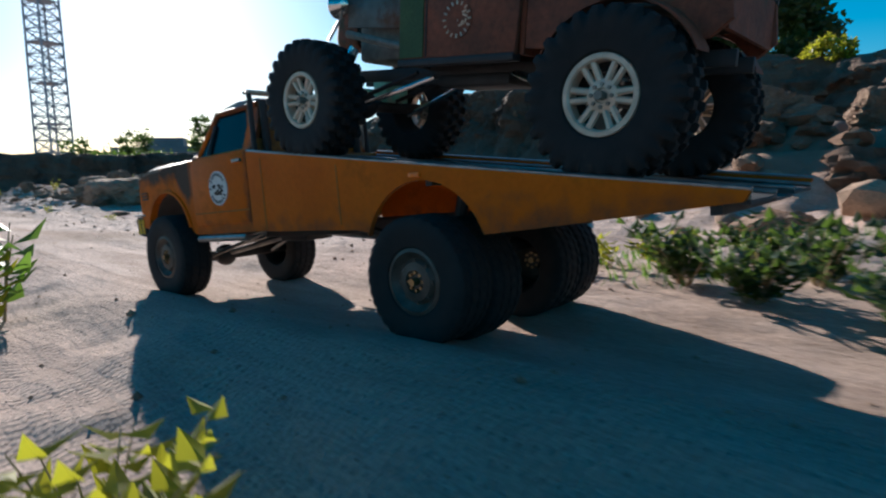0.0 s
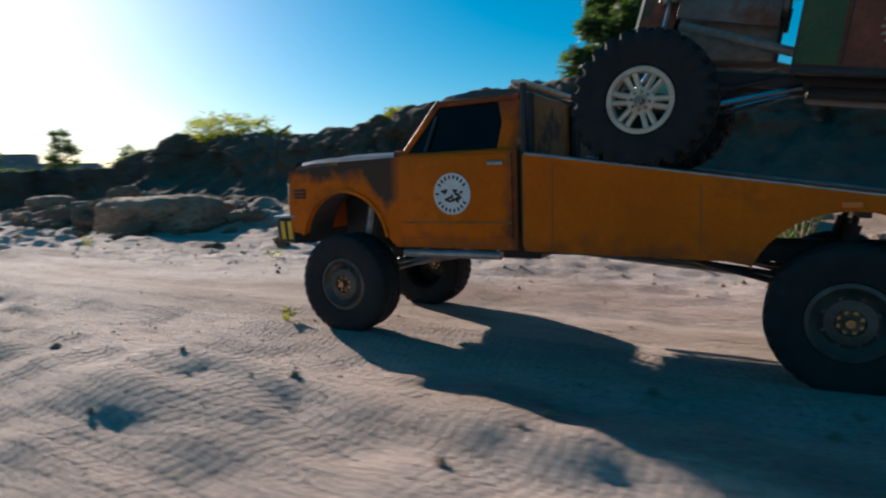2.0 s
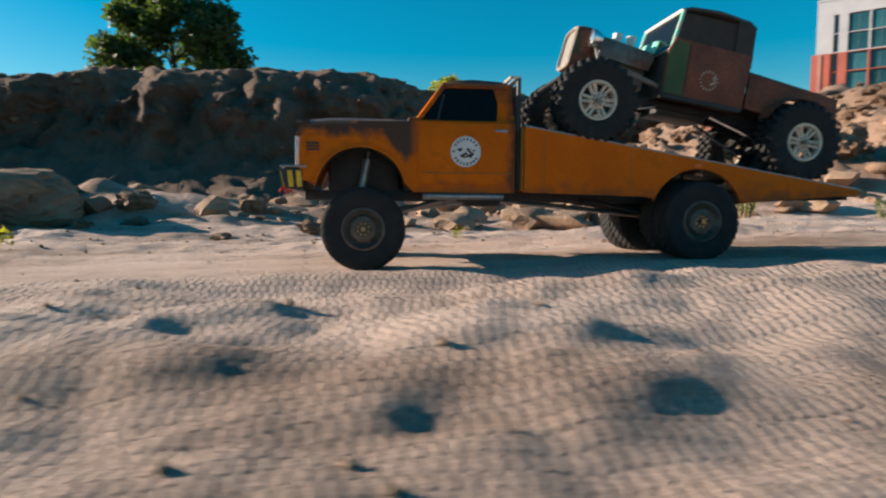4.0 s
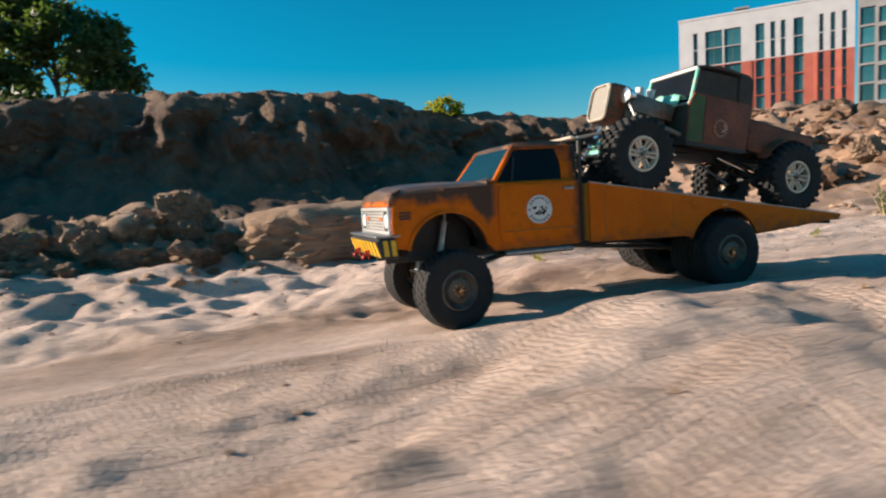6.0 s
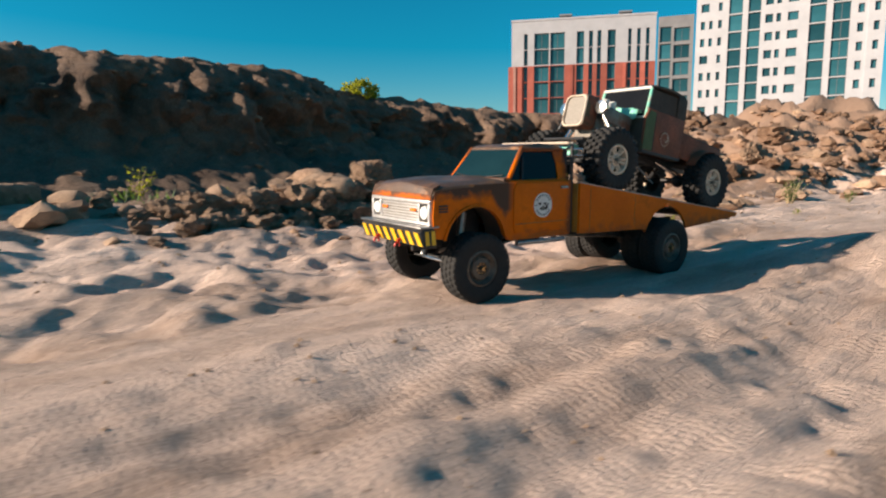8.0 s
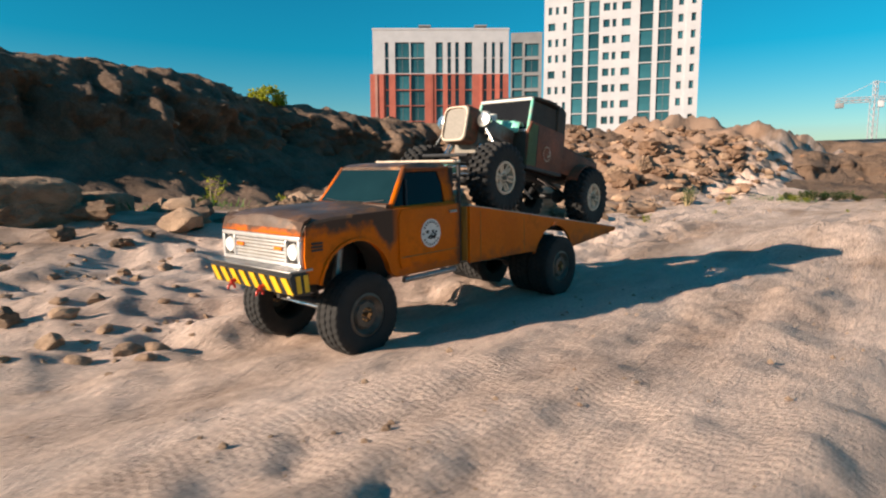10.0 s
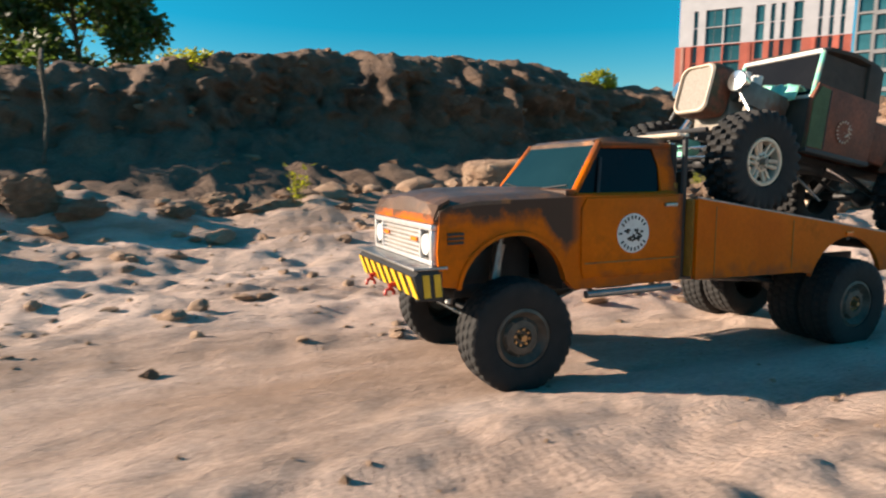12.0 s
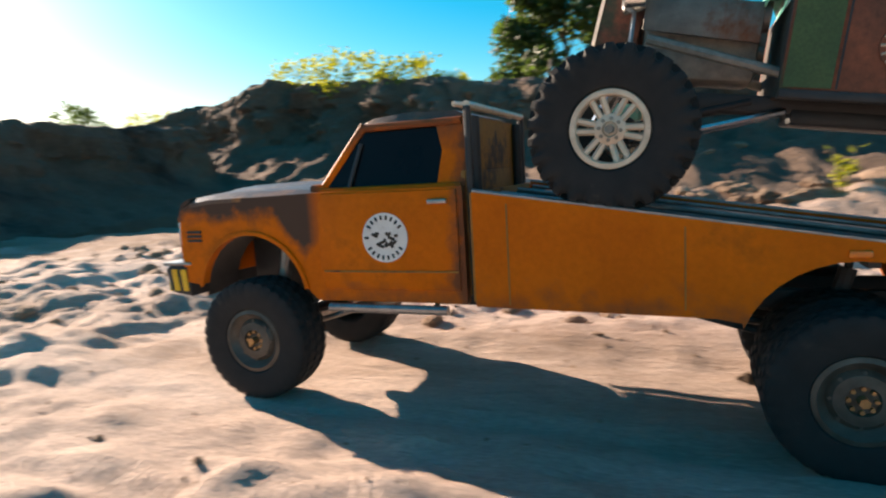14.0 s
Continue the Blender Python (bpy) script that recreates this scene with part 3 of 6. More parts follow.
def build_bank(name, line, heights, label, seed, rough=1.0, talus=0.9, step_m=0.04, back=6.0, rows=90):
    """A steep cut bank along a line of (x, y), its foot on the left-hand side, with a talus, a scarred face and a lumpy edge."""
    line = np.array(line, float)
    seg = np.hypot(*np.diff(line, axis=0).T)
    s = np.concatenate([[0], np.cumsum(seg)])
    u = np.arange(0, s[-1], step_m)
    px, py = np.interp(u, s, line[:, 0]), np.interp(u, s, line[:, 1])
    hh = np.interp(u, s, heights)
    k = 9
    pad = np.ones(2 * k + 1) / (2 * k + 1)
    px, py = (np.convolve(np.pad(a, k, mode="edge"), pad, "valid") for a in (px, py))
    tx, ty = np.gradient(px), np.gradient(py)
    tl = np.hypot(tx, ty)
    ox, oy = -ty / tl, tx / tl
    # profile: distance out of the edge, height as a share
    prof_d = np.array([1.0, 0.62, 0.36, 0.22, 0.16, 0.10, -0.06, -0.22, -0.45])
    prof_z = np.array([-0.14, 0.07, 0.27, 0.42, 0.64, 0.78, 0.95, 1.0, 0.95])
    w = np.linspace(0, 1, rows)
    sp = np.linspace(0, 1, len(prof_d))
    d0, z0 = np.interp(w, sp, prof_d), np.interp(w, sp, prof_z)
    U, D = np.meshgrid(u, d0, indexing="ij")
    Z = hh[:, None] * z0[None]
    face = bell((z0 - 0.65) / 0.34)[None] * np.ones_like(U)
    top = step(0.85, 1.0, z0)[None] * np.ones_like(U)
    out = D * talus * 1.9 * (1 + 0.45 * D)
    out = out + rough * (0.24 * rough_noise(U * 1.1, Z * 0.7, 3, seed) + 0.13 * rough_noise(U * 3.5, Z * 3.0, 4, seed + 7, 0.6) + 0.05 * np.abs(rough_noise(U * 9, Z * 9, 3, seed + 9))) * (0.35 + face)
    gully = np.abs(ripple(U * 1.6 + 0.4 * ripple(U, Z * 2, seed + 3), Z * 0.4, seed + 11))
    out = out - rough * 0.16 * bell(gully / 0.18) * face
    Z = Z + rough * (0.045 * rough_noise(U * 1.5, D * 3, 3, seed + 20) + 0.06 * np.abs(rough_noise(U * 4, D * 6, 3, seed + 25))) * top
    Z = Z + rough * 0.045 * rough_noise(U * 6, D * 14, 4, seed + 31) * (1 - top)
    X, Y = px[:, None] + ox[:, None] * out, py[:, None] + oy[:, None] * out
    X[:, -1], Y[:, -1] = px - ox * back, py - oy * back
    Z[:, -1] = hh * 0.8
    Z[:, 0] -= 0.3
    nu, nw = U.shape
    i = (np.arange(nu - 1)[:, None] * nw + np.arange(nw - 1)[None]).ravel()
    f = np.stack([i, i + 1, i + nw + 1, i + nw], 1)
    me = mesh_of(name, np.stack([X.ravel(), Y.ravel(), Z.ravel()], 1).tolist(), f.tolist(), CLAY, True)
    return tagged(new(name, me), label, "earth bank", kind="structure")


def lump(seed, flat=0.7, sub=3, rough=1.0):
    """A clod of earth of about half a metre across a unit, made of a noisy ball."""
    bm = bmesh.new()
    bmesh.ops.create_icosphere(bm, subdivisions=sub, radius=0.5)
    o = Vector((seed * 3.7, seed * 1.3, 0))
    rnd = random.Random(seed * 7 + 1)
    cuts = [(Vector((rnd.gauss(0, 1), rnd.gauss(0, 1), rnd.gauss(0, 0.8))).normalized(), rnd.uniform(0.30, 0.47)) for _ in range(11)]
    for v in bm.verts:
        n0 = v.co.normalized()
        r = min([0.60] + [d / max(0.05, n0.dot(c)) for c, d in cuts])
        k = 1 + rough * (0.22 * noise.noise(n0 * 2.2 + o) + 0.28 * noise.noise(n0 * 4.6 + o) - 0.42 * abs(noise.noise(n0 * 6 + o)) + 0.24 * noise.noise(n0 * 11 + o) + 0.12 * noise.noise(n0 * 26 + o))
        v.co = n0 * r * k
        v.co.z *= flat
    me = bpy.data.meshes.new("clod")
    bm.to_mesh(me)
    bm.free()
    me.materials.append(CLOD)
    me.polygons.foreach_set("use_smooth", [True] * len(me.polygons))
    me.set_sharp_from_angle(angle=radians(40))
    return me


def block_of_clay(seed, long=1.0):
    """A squarish block of clay, a unit long, with crumbling sides."""
    bm = bmesh.new()
    bmesh.ops.create_icosphere(bm, subdivisions=5, radius=0.5)
    o = Vector((seed * 2.9, 0, seed * 1.7))
    for v in bm.verts:
        n0 = v.co.normalized()
        r = 0.5 / (abs(n0.x) ** 3.6 + abs(n0.y) ** 3.2 + abs(n0.z) ** 4) ** (1 / 3.6)
        side = 1 - 0.7 * max(0.0, n0.z)
        p = Vector((n0.x * r * 2 * long, n0.y * r * 1.6, n0.z * r))
        k = 1 + side * (0.20 * noise.noise(p * 1.7 + o) - 0.14 * abs(noise.noise(p * 4.0 + o)) + 0.07 * noise.noise(p * 9 + o) + 0.035 * noise.noise(p * 20 + o)) + 0.02 * noise.noise(p * 14 + o)
        v.co = n0 * r * k
        v.co.z *= 0.75
    me = bpy.data.meshes.new("block")
    bm.to_mesh(me)
    bm.free()
    me.materials.append(CLOD)
    me.polygons.foreach_set("use_smooth", [True] * len(me.polygons))
    me.set_sharp_from_angle(angle=radians(40))
    return me


def stone(name, me, x, y, sx, sy, sz, turn, label, group, sink=0.2, z=None):
    ob = new(name, me)
    base = float(ground(x, y)) if z is None else z
    ob.matrix_basis = pose(x, y, base + sz * (0.5 - sink) * 0.7, 0, 0, turn)
    ob.scale = (sx, sy, sz)
    return tagged(ob, label, "rock", group)


def rubble(name, spots, shapes, label, category, seed, mat=None):
    """Many clods too many to pick apart, as one mesh. spots: (x, y, z, size)."""
    rnd = random.Random(seed)
    vs, fs, base = [], [], 0
    forms = []
    for me in shapes:
        co = np.empty(len(me.vertices) * 3)
        me.vertices.foreach_get("co", co)
        tri = np.array([p.vertices[:] for p in me.polygons])
        forms.append((co.reshape(-1, 3), tri))
    for x, y, z, s in spots:
        co, tri = rnd.choice(forms)
        a = rnd.uniform(0, 2 * math.pi)
        c, d = math.cos(a), math.sin(a)
        k = co * (s * rnd.uniform(0.9, 1.5), s, s * rnd.uniform(0.7, 1.0))
        vs.append(np.stack([k[:, 0] * c - k[:, 1] * d + x, k[:, 0] * d + k[:, 1] * c + y, k[:, 2] + z + s * 0.15], 1))
        fs.append(tri + base)
        base += len(co)
    me = mesh_of(name, np.concatenate(vs).tolist(), np.concatenate(fs).tolist(), mat or CLOD, True)
    me.set_sharp_from_angle(angle=radians(40))
    return tagged(new(name, me), label, category, kind="stuff")


# ---- the pit ----
build_ground()
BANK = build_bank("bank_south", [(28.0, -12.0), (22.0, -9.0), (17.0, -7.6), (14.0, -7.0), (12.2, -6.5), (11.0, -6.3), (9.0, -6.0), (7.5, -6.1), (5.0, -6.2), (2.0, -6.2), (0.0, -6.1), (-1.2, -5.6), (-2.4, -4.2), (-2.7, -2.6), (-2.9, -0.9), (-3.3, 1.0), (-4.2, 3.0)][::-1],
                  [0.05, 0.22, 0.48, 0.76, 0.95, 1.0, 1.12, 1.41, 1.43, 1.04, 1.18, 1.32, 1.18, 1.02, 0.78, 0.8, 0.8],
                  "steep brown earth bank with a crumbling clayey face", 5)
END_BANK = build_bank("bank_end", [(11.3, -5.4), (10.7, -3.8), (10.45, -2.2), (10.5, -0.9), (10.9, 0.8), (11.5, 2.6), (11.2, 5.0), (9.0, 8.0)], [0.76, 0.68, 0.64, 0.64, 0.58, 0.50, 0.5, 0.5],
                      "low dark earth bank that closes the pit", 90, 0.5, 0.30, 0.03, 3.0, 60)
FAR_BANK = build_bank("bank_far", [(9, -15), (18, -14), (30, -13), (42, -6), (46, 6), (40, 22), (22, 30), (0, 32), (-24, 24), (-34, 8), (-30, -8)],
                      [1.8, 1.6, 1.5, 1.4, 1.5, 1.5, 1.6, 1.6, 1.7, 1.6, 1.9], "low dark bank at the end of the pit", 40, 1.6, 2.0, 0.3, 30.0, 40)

# ---- the model trucks ----
R, JR = 0.061, 0.0648


def tyre_mesh(radius, width, lugs, depth, rim, block=0.5):
    """A moulded tyre round the y axis: one skin with staggered tread blocks, shoulder lugs and bulging walls."""
    bm = bmesh.new()
    w, core = width / 2, radius - depth
    # the skin from the inner bead over the tread to the outer bead: y, radius, part of the tread
    wall = [(0.80, rim, None), (0.97, rim + 0.003, None), (1.03, rim + (core - rim) * 0.30, None), (1.07, rim + (core - rim) * 0.60, None), (1.06, core * 0.88, "lug"), (1.02, core * 0.925, "lug"), (0.985, core * 0.965, "lug")]
    tread = [(0.95, "edge"), (0.64, "edge"), (0.60, "gap"), (0.50, "gap"), (0.46, "mid"), (0.06, "mid"), (0.03, "gap")]
    rows = [(-y, r, kind) for y, r, kind in wall] + [(-y, core, kind) for y, kind in tread]
    rows += [(y, core, kind) for y, kind in tread[::-1]] + [(y, r, kind) for y, r, kind in wall[::-1]]
    per = 8
    seg = lugs * per

    def high(k, y, kind):
        shift = {"edge": 0.0, "lug": 0.0, "mid": 0.5}.get(kind, 0.0) + (0.5 if y > 0 else 0.0) + 0.22 * abs(y) * (1 if kind == "mid" else 0.3)
        u = (k / per + shift) % 1.0
        fall = 0.11
        near = abs(u - 0.5)
        return max(0.0, min(1.0, (block * 0.58 + fall / 2 - near) / fall))
    grid = []
    for k in range(seg):
        a = 2 * math.pi * k / seg
        ring = []
        for y, r, kind in rows:
            yy, rr = w * y, r
            if kind in ("edge", "mid"):
                rr = core + depth * high(k, y, kind) - (0.0012 if abs(y) > 0.9 else 0.0)
            elif kind == "lug":
                up = high(k, y, kind) * depth * (0.55 if r > core * 0.9 else 0.3)
                rr, yy = r + up * 0.6, yy + math.copysign(up * 0.5, y)
            ring.append(bm.verts.new((rr * math.cos(a), yy, rr * math.sin(a))))
        ring.append(bm.verts.new(((rim - 0.002) * math.cos(a), 0.0, (rim - 0.002) * math.sin(a))))
        grid.append(ring)
    m = len(grid[0])
    for k in range(seg):
        p, q = grid[k], grid[(k + 1) % seg]
        for i in range(m):
            bm.faces.new((p[i], p[(i + 1) % m], q[(i + 1) % m], q[i]))
    return bm


def steel_rim(bm, rim, y, seg=36):
    """A dished steel wheel, its face at +y."""
    lathe(bm, [(rim + 0.001, y - 0.012), (rim + 0.0015, y), (rim - 0.002, y + 0.001), (rim - 0.004, y - 0.003), (rim * 0.72, y - 0.006), (rim * 0.60, y - 0.002),
               (rim * 0.36, y - 0.001), (rim * 0.33, y - 0.005), (0.0005, y - 0.005)], seg)
    for k in range(8):
        a = 2 * math.pi * k / 8
        c = Vector((math.cos(a) * rim * 0.66, 0, math.sin(a) * rim * 0.66))
        tube(bm, c + Vector((0, y - 0.0045, 0)), c + Vector((0, y - 0.0025, 0)), rim * 0.05, 8)
    return bm


def spoke_rim(bm, rim, y):
    """A wheel with a bolted ring and eight pairs of spokes round a hub, its face at +y."""
    lathe(bm, [(rim * 0.86, y - 0.012), (rim * 0.86, y - 0.001), (rim * 0.90, y + 0.0005), (rim * 1.02, y + 0.0005), (rim * 1.05, y - 0.002), (rim * 1.05, y - 0.012)], 48)
    lathe(bm, [(rim * 0.42, y - 0.010), (rim * 0.42, y - 0.0045), (rim * 0.36, y - 0.0035), (rim * 0.20, y - 0.0035), (rim * 0.17, y - 0.006), (0.0005, y - 0.006)], 32)
    for k in range(6):
        for off in (-0.12, 0.12):
            a = 2 * math.pi * k / 6
            n1 = Vector((math.cos(a), 0, math.sin(a)))
            t1 = Vector((-math.sin(a), 0, math.cos(a)))
            tube(bm, n1 * rim * 0.38 + t1 * rim * off * 0.8 + Vector((0, y - 0.006, 0)), n1 * rim * 0.90 + t1 * rim * off * 1.25 + Vector((0, y - 0.004, 0)), rim * 0.095, 6)
    for k in range(16):
        a = 2 * math.pi * k / 16
        c = Vector((math.cos(a) * rim * 0.96, 0, math.sin(a) * rim * 0.96))
        tube(bm, c + Vector((0, y, 0)), c + Vector((0, y + 0.0012, 0)), 0.0009, 6)
    return bm


def hub_cap(bm, rim, y):
    for k in range(8):
        a = 2 * math.pi * k / 8
        c = Vector((math.cos(a) * rim * 0.28, 0, math.sin(a) * rim * 0.28))
        tube(bm, c + Vector((0, y - 0.006, 0)), c + Vector((0, y - 0.002, 0)), rim * 0.055, 6)
    tube(bm, (0, y - 0.008, 0), (0, y + 0.003, 0), rim * 0.12, 6)
    return bm


def wheel_set(parent, spots, radius, width, lugs, depth, rim, rim_maker, rim_mat, cap_mat, tyre_label, rim_label, block=0.5):
    """Wheels on one set of meshes. spots: (x, y, z, side)."""
    first, made = None, []
    for x, y, z, side in spots:
        at = pose(x, y, z, 0, 0, 0 if side > 0 else 180)
        if first is None:
            wheel = part("wheel", tyre_mesh(radius, width, lugs, depth, rim, block), RUBBER, parent, tyre_label, at)
            face = width * 0.46
            kids = [part("rim", rim_maker(bmesh.new(), rim, face), rim_mat, wheel, rim_label), part("hub", hub_cap(bmesh.new(), rim, face), cap_mat, wheel)]
            first = (wheel, kids)
        else:
            wheel = again(first[0], parent, at)
            tagged(wheel, tyre_label)
            for kid in first[1]:
                again(kid, wheel, Matrix())
        made.append((wheel, at))
    return made


def arc(cx, cz, r, a0, a1, k=14):
    return [(cx + r * math.cos(radians(a0 + (a1 - a0) * i / k)), cz + r * math.sin(radians(a0 + (a1 - a0) * i / k))) for i in range(k + 1)]


def hauler():
    truck = tagged(new("model_truck"), "weathered orange model flatbed truck with big off-road tyres on sand", "model truck")
    FX = 0.511
    # side shells of the cab, with the front wheel arch
    side = [(0.287, 0.100), (0.287, 0.203), (0.430, 0.203), (0.500, 0.2015), (0.560, 0.200), (0.588, 0.197), (0.600, 0.190), (0.603, 0.150), (0.600, 0.116), (0.582, 0.113)]
    side += arc(FX + 0.004, 0.100, 0.065, 12, 168) + [(0.443, 0.104), (0.438, 0.100)]
    for s in (1, -1):
        bm = prism(bmesh.new(), side, 0.091 * s, 0.100 * s, 0.0)
        part("side_panel", bm, ORANGE, truck, "orange fender and cab side with rust and painted shade at its edges")
        # raised lip round the arch
        bm = bmesh.new()
        lip = [[(FX + 0.004 + rr * math.cos(radians(a)), yy * s, 0.100 + rr * math.sin(radians(a))) for rr, yy in ((0.0640, 0.0995), (0.0640, 0.1025), (0.0680, 0.1020), (0.0680, 0.0995))] for a in range(10, 171, 8)]
        loft(bm, lip)
        part("arch_lip", bm, ORANGE, truck)
        # liner in the arch
        bm = bmesh.new()
        ring = arc(FX + 0.004, 0.100, 0.066, 0, 180, 12)
        loft(bm, [[(x, 0.045 * s, z), (x, 0.091 * s, z), (x * 1.0, 0.091 * s, z + 0.001), (x, 0.045 * s, z + 0.001)] for x, z in ring])
        part("arch_liner", bm, BLACK, truck)
        # door skin, a hair proud
        bm = prism(bmesh.new(), [(0.292, 0.112), (0.292, 0.201), (0.425, 0.201), (0.432, 0.19), (0.432, 0.125), (0.428, 0.112)], 0.1002 * s, 0.1022 * s, 0.0008)
        door = part("door", bm, ORANGE, truck, "orange cab door with rust streaks and painted shade at its edges")
        bm = box(bmesh.new(), 0.293, 0.428, min(0.1022 * s, 0.1031 * s), max(0.1022 * s, 0.1031 * s), 0.128, 0.1295)
        part("body_crease", bm, SHADED_ORANGE, door)
        bm = box(bmesh.new(), 0.300, 0.318, min(0.1023 * s, 0.1065 * s), max(0.1023 * s, 0.1065 * s), 0.189, 0.193, 0.001)
        part("door_handle", bm, STEEL, door, "small steel handle")
        logo(door, 0.362, 0.1024 * s, 0.160, s)
        bm = bmesh.new()
        for k in range(3):
            box(bm, 0.574, 0.592, min(0.1 * s, 0.1016 * s), max(0.1 * s, 0.1016 * s), 0.158 + k * 0.0045, 0.1605 + k * 0.0045)
        part("fender_badge", bm, BLACK, truck, "small dark badge in three bars")
        # rocker step
        bm = tube(bmesh.new(), (0.305, 0.102 * s, 0.094), (0.425, 0.102 * s, 0.094), 0.0045, 10)
        for x in (0.32, 0.41):
            tube(bm, (x, 0.06 * s, 0.100), (x, 0.102 * s, 0.095), 0.002, 8)
        part("side_step", bm, STEEL, truck, "grey metal step bar")
    # hood: crowned, with a rolled front edge
    rings = []
    for x, z, w in ((0.432, 0.204, 0.097), (0.47, 0.205, 0.099), (0.52, 0.2055, 0.100), (0.56, 0.2045, 0.1005), (0.586, 0.2015, 0.100), (0.599, 0.196, 0.099), (0.604, 0.187, 0.098)):
        rings.append([(x, w * k / 8, z + 0.006 * (1 - (k / 8) ** 2) - (0.004 if abs(k) == 8 else 0) + (0.002 if abs(k) < 3 else 0)) for k in range(-8, 9)] + [(x, w, z - 0.008), (x, -w, z - 0.008)])
    hood = part("hood", loft(bmesh.new(), rings), RUSTED, truck, "burnt brown hood with orange showing through")
    bm = loft(bmesh.new(), [[(x, y, z) for y in (-0.097, 0.097) for z in ((zz, zz - 0.004) if y < 0 else (zz - 0.004, zz))] for x, zz in ((0.588, 0.2030), (0.600, 0.1975), (0.606, 0.183))])
    part("hood_lip", bm, ORANGE, hood, "orange front lip")
    bm = box(bmesh.new(), 0.430, 0.446, -0.090, 0.090, 0.200, 0.2105, 0.003)
    part("cowl", bm, ORANGE, truck)
    # nose, grille and lamps
    bm = box(bmesh.new(), 0.590, 0.601, -0.093, 0.093, 0.116, 0.180, 0.002)
    part("nose_panel", bm, ORANGE, truck)
    bm = bmesh.new()
    for y0, y1, z0, z1 in ((-0.096, 0.096, 0.172, 0.178), (-0.096, 0.096, 0.137, 0.142), (-0.096, -0.090, 0.142, 0.172), (0.090, 0.096, 0.142, 0.172), (-0.066, -0.062, 0.142, 0.172), (0.062, 0.066, 0.142, 0.172)):
        box(bm, 0.600, 0.608, y0, y1, z0, z1, 0.0012)
    grille = part("grille", bm, SILVER, truck, "silver grille surround with thin bars")
    for k in range(6):
        part("grille_bar", box(bmesh.new(), 0.602, 0.606, -0.062, 0.062, 0.1435 + k * 0.0048, 0.1462 + k * 0.0048, 0.0006), SILVER, grille)
    part("grille_backing", box(bmesh.new(), 0.6005, 0.6025, -0.092, 0.092, 0.140, 0.174), GRILLE_MESH, grille)
    for s in (1, -1):
        bm = bmesh.new()
        m = Matrix.Translation((0.604, 0.078 * s, 0.157)) @ Matrix.Rotation(radians(90), 4, "Y")
        bmesh.ops.create_cone(bm, cap_ends=True, segments=24, radius1=0.0125, radius2=0.0105, depth=0.006, matrix=m)
        lamp = part("headlight", bm, LENS, truck, "round clear headlight")
        bm = bmesh.new()
        lathe(bm, [(0.0125, 0.0), (0.0135, 0.003), (0.0145, 0.0)], 24)
        part("lamp_ring", bm, BLACK, lamp, at=pose(0.603, 0.078 * s, 0.157, 0, 0, -90))
        part("turn_lamp", box(bmesh.new(), 0.606, 0.6085, min(0.038 * s, 0.056 * s), max(0.038 * s, 0.056 * s), 0.158, 0.1625, 0.0008), AMBER, truck, "amber turn lamp in the grille")
    # bumper with yellow and black slanting bars
    bm = prism(bmesh.new(), [(0.596, 0.100), (0.622, 0.104), (0.628, 0.128), (0.622, 0.133), (0.596, 0.133)], -0.100, 0.100, 0.0015)
    bumper = part("bumper", bm, BLACK, truck, "heavy black bumper with yellow warning bars")
    part("bumper_top", box(bmesh.new(), 0.592, 0.629, -0.102, 0.102, 0.1335, 0.1365, 0.001), STEEL, bumper, "worn grey top plate")
    for k in range(8):
        y = -0.094 + k * 0.0252
        bm = bmesh.new()
        a = [(0.6228, y + 0.006, 0.1055), (0.6228, y + 0.0185, 0.1055), (0.6290, y + 0.0125, 0.1275), (0.6290, y, 0.1275)]
        loft(bm, [a, [(x + 0.0012, yy, z) for x, yy, z in a]])
        part("warning_bar", bm, YELLOW, bumper)
    for s in (1, -1):
        for k in range(2):
            x = 0.598 + k * 0.012
            part("warning_bar", prism(bmesh.new(), [(x, 0.106), (x + 0.007, 0.106), (x + 0.009, 0.129), (x + 0.002, 0.129)], 0.1003 * s, 0.1012 * s), YELLOW, bumper)
        bm = bmesh.new()
        ring = arc(0.632, 0.105, 0.005, 200, -20, 8)
        for p, q in zip(ring, ring[1:]):
            tube(bm, (p[0], 0.036 * s, p[1] - 0.004), (q[0], 0.036 * s, q[1] - 0.004), 0.0019, 8)
        tube(bm, (0.622, 0.036 * s, 0.112), (0.633, 0.036 * s, 0.109), 0.003, 8)
        part("tow_hook", bm, RED, bumper, "red tow hook")
    # cab shell over the belt line
    belt, top = 0.203, 0.263
    bm = bmesh.new()
    rings = [[(0.292, 0.072, top - 0.002), (0.292, -0.072, top - 0.002), (0.292, -0.072, top + 0.003), (0.292, 0.072, top + 0.003)]]
    for x, w, z in ((0.300, 0.076, 0.0065), (0.345, 0.078, 0.0085), (0.382, 0.076, 0.006), (0.394, 0.073, 0.002)):
        rings.append([(x, w, top - 0.003), (x, -w, top - 0.003), (x, -w * 0.9, top + z), (x, w * 0.9, top + z)])
    roof = part("roof", loft(bmesh.new(), rings), RUSTED, truck, "brown weathered roof")
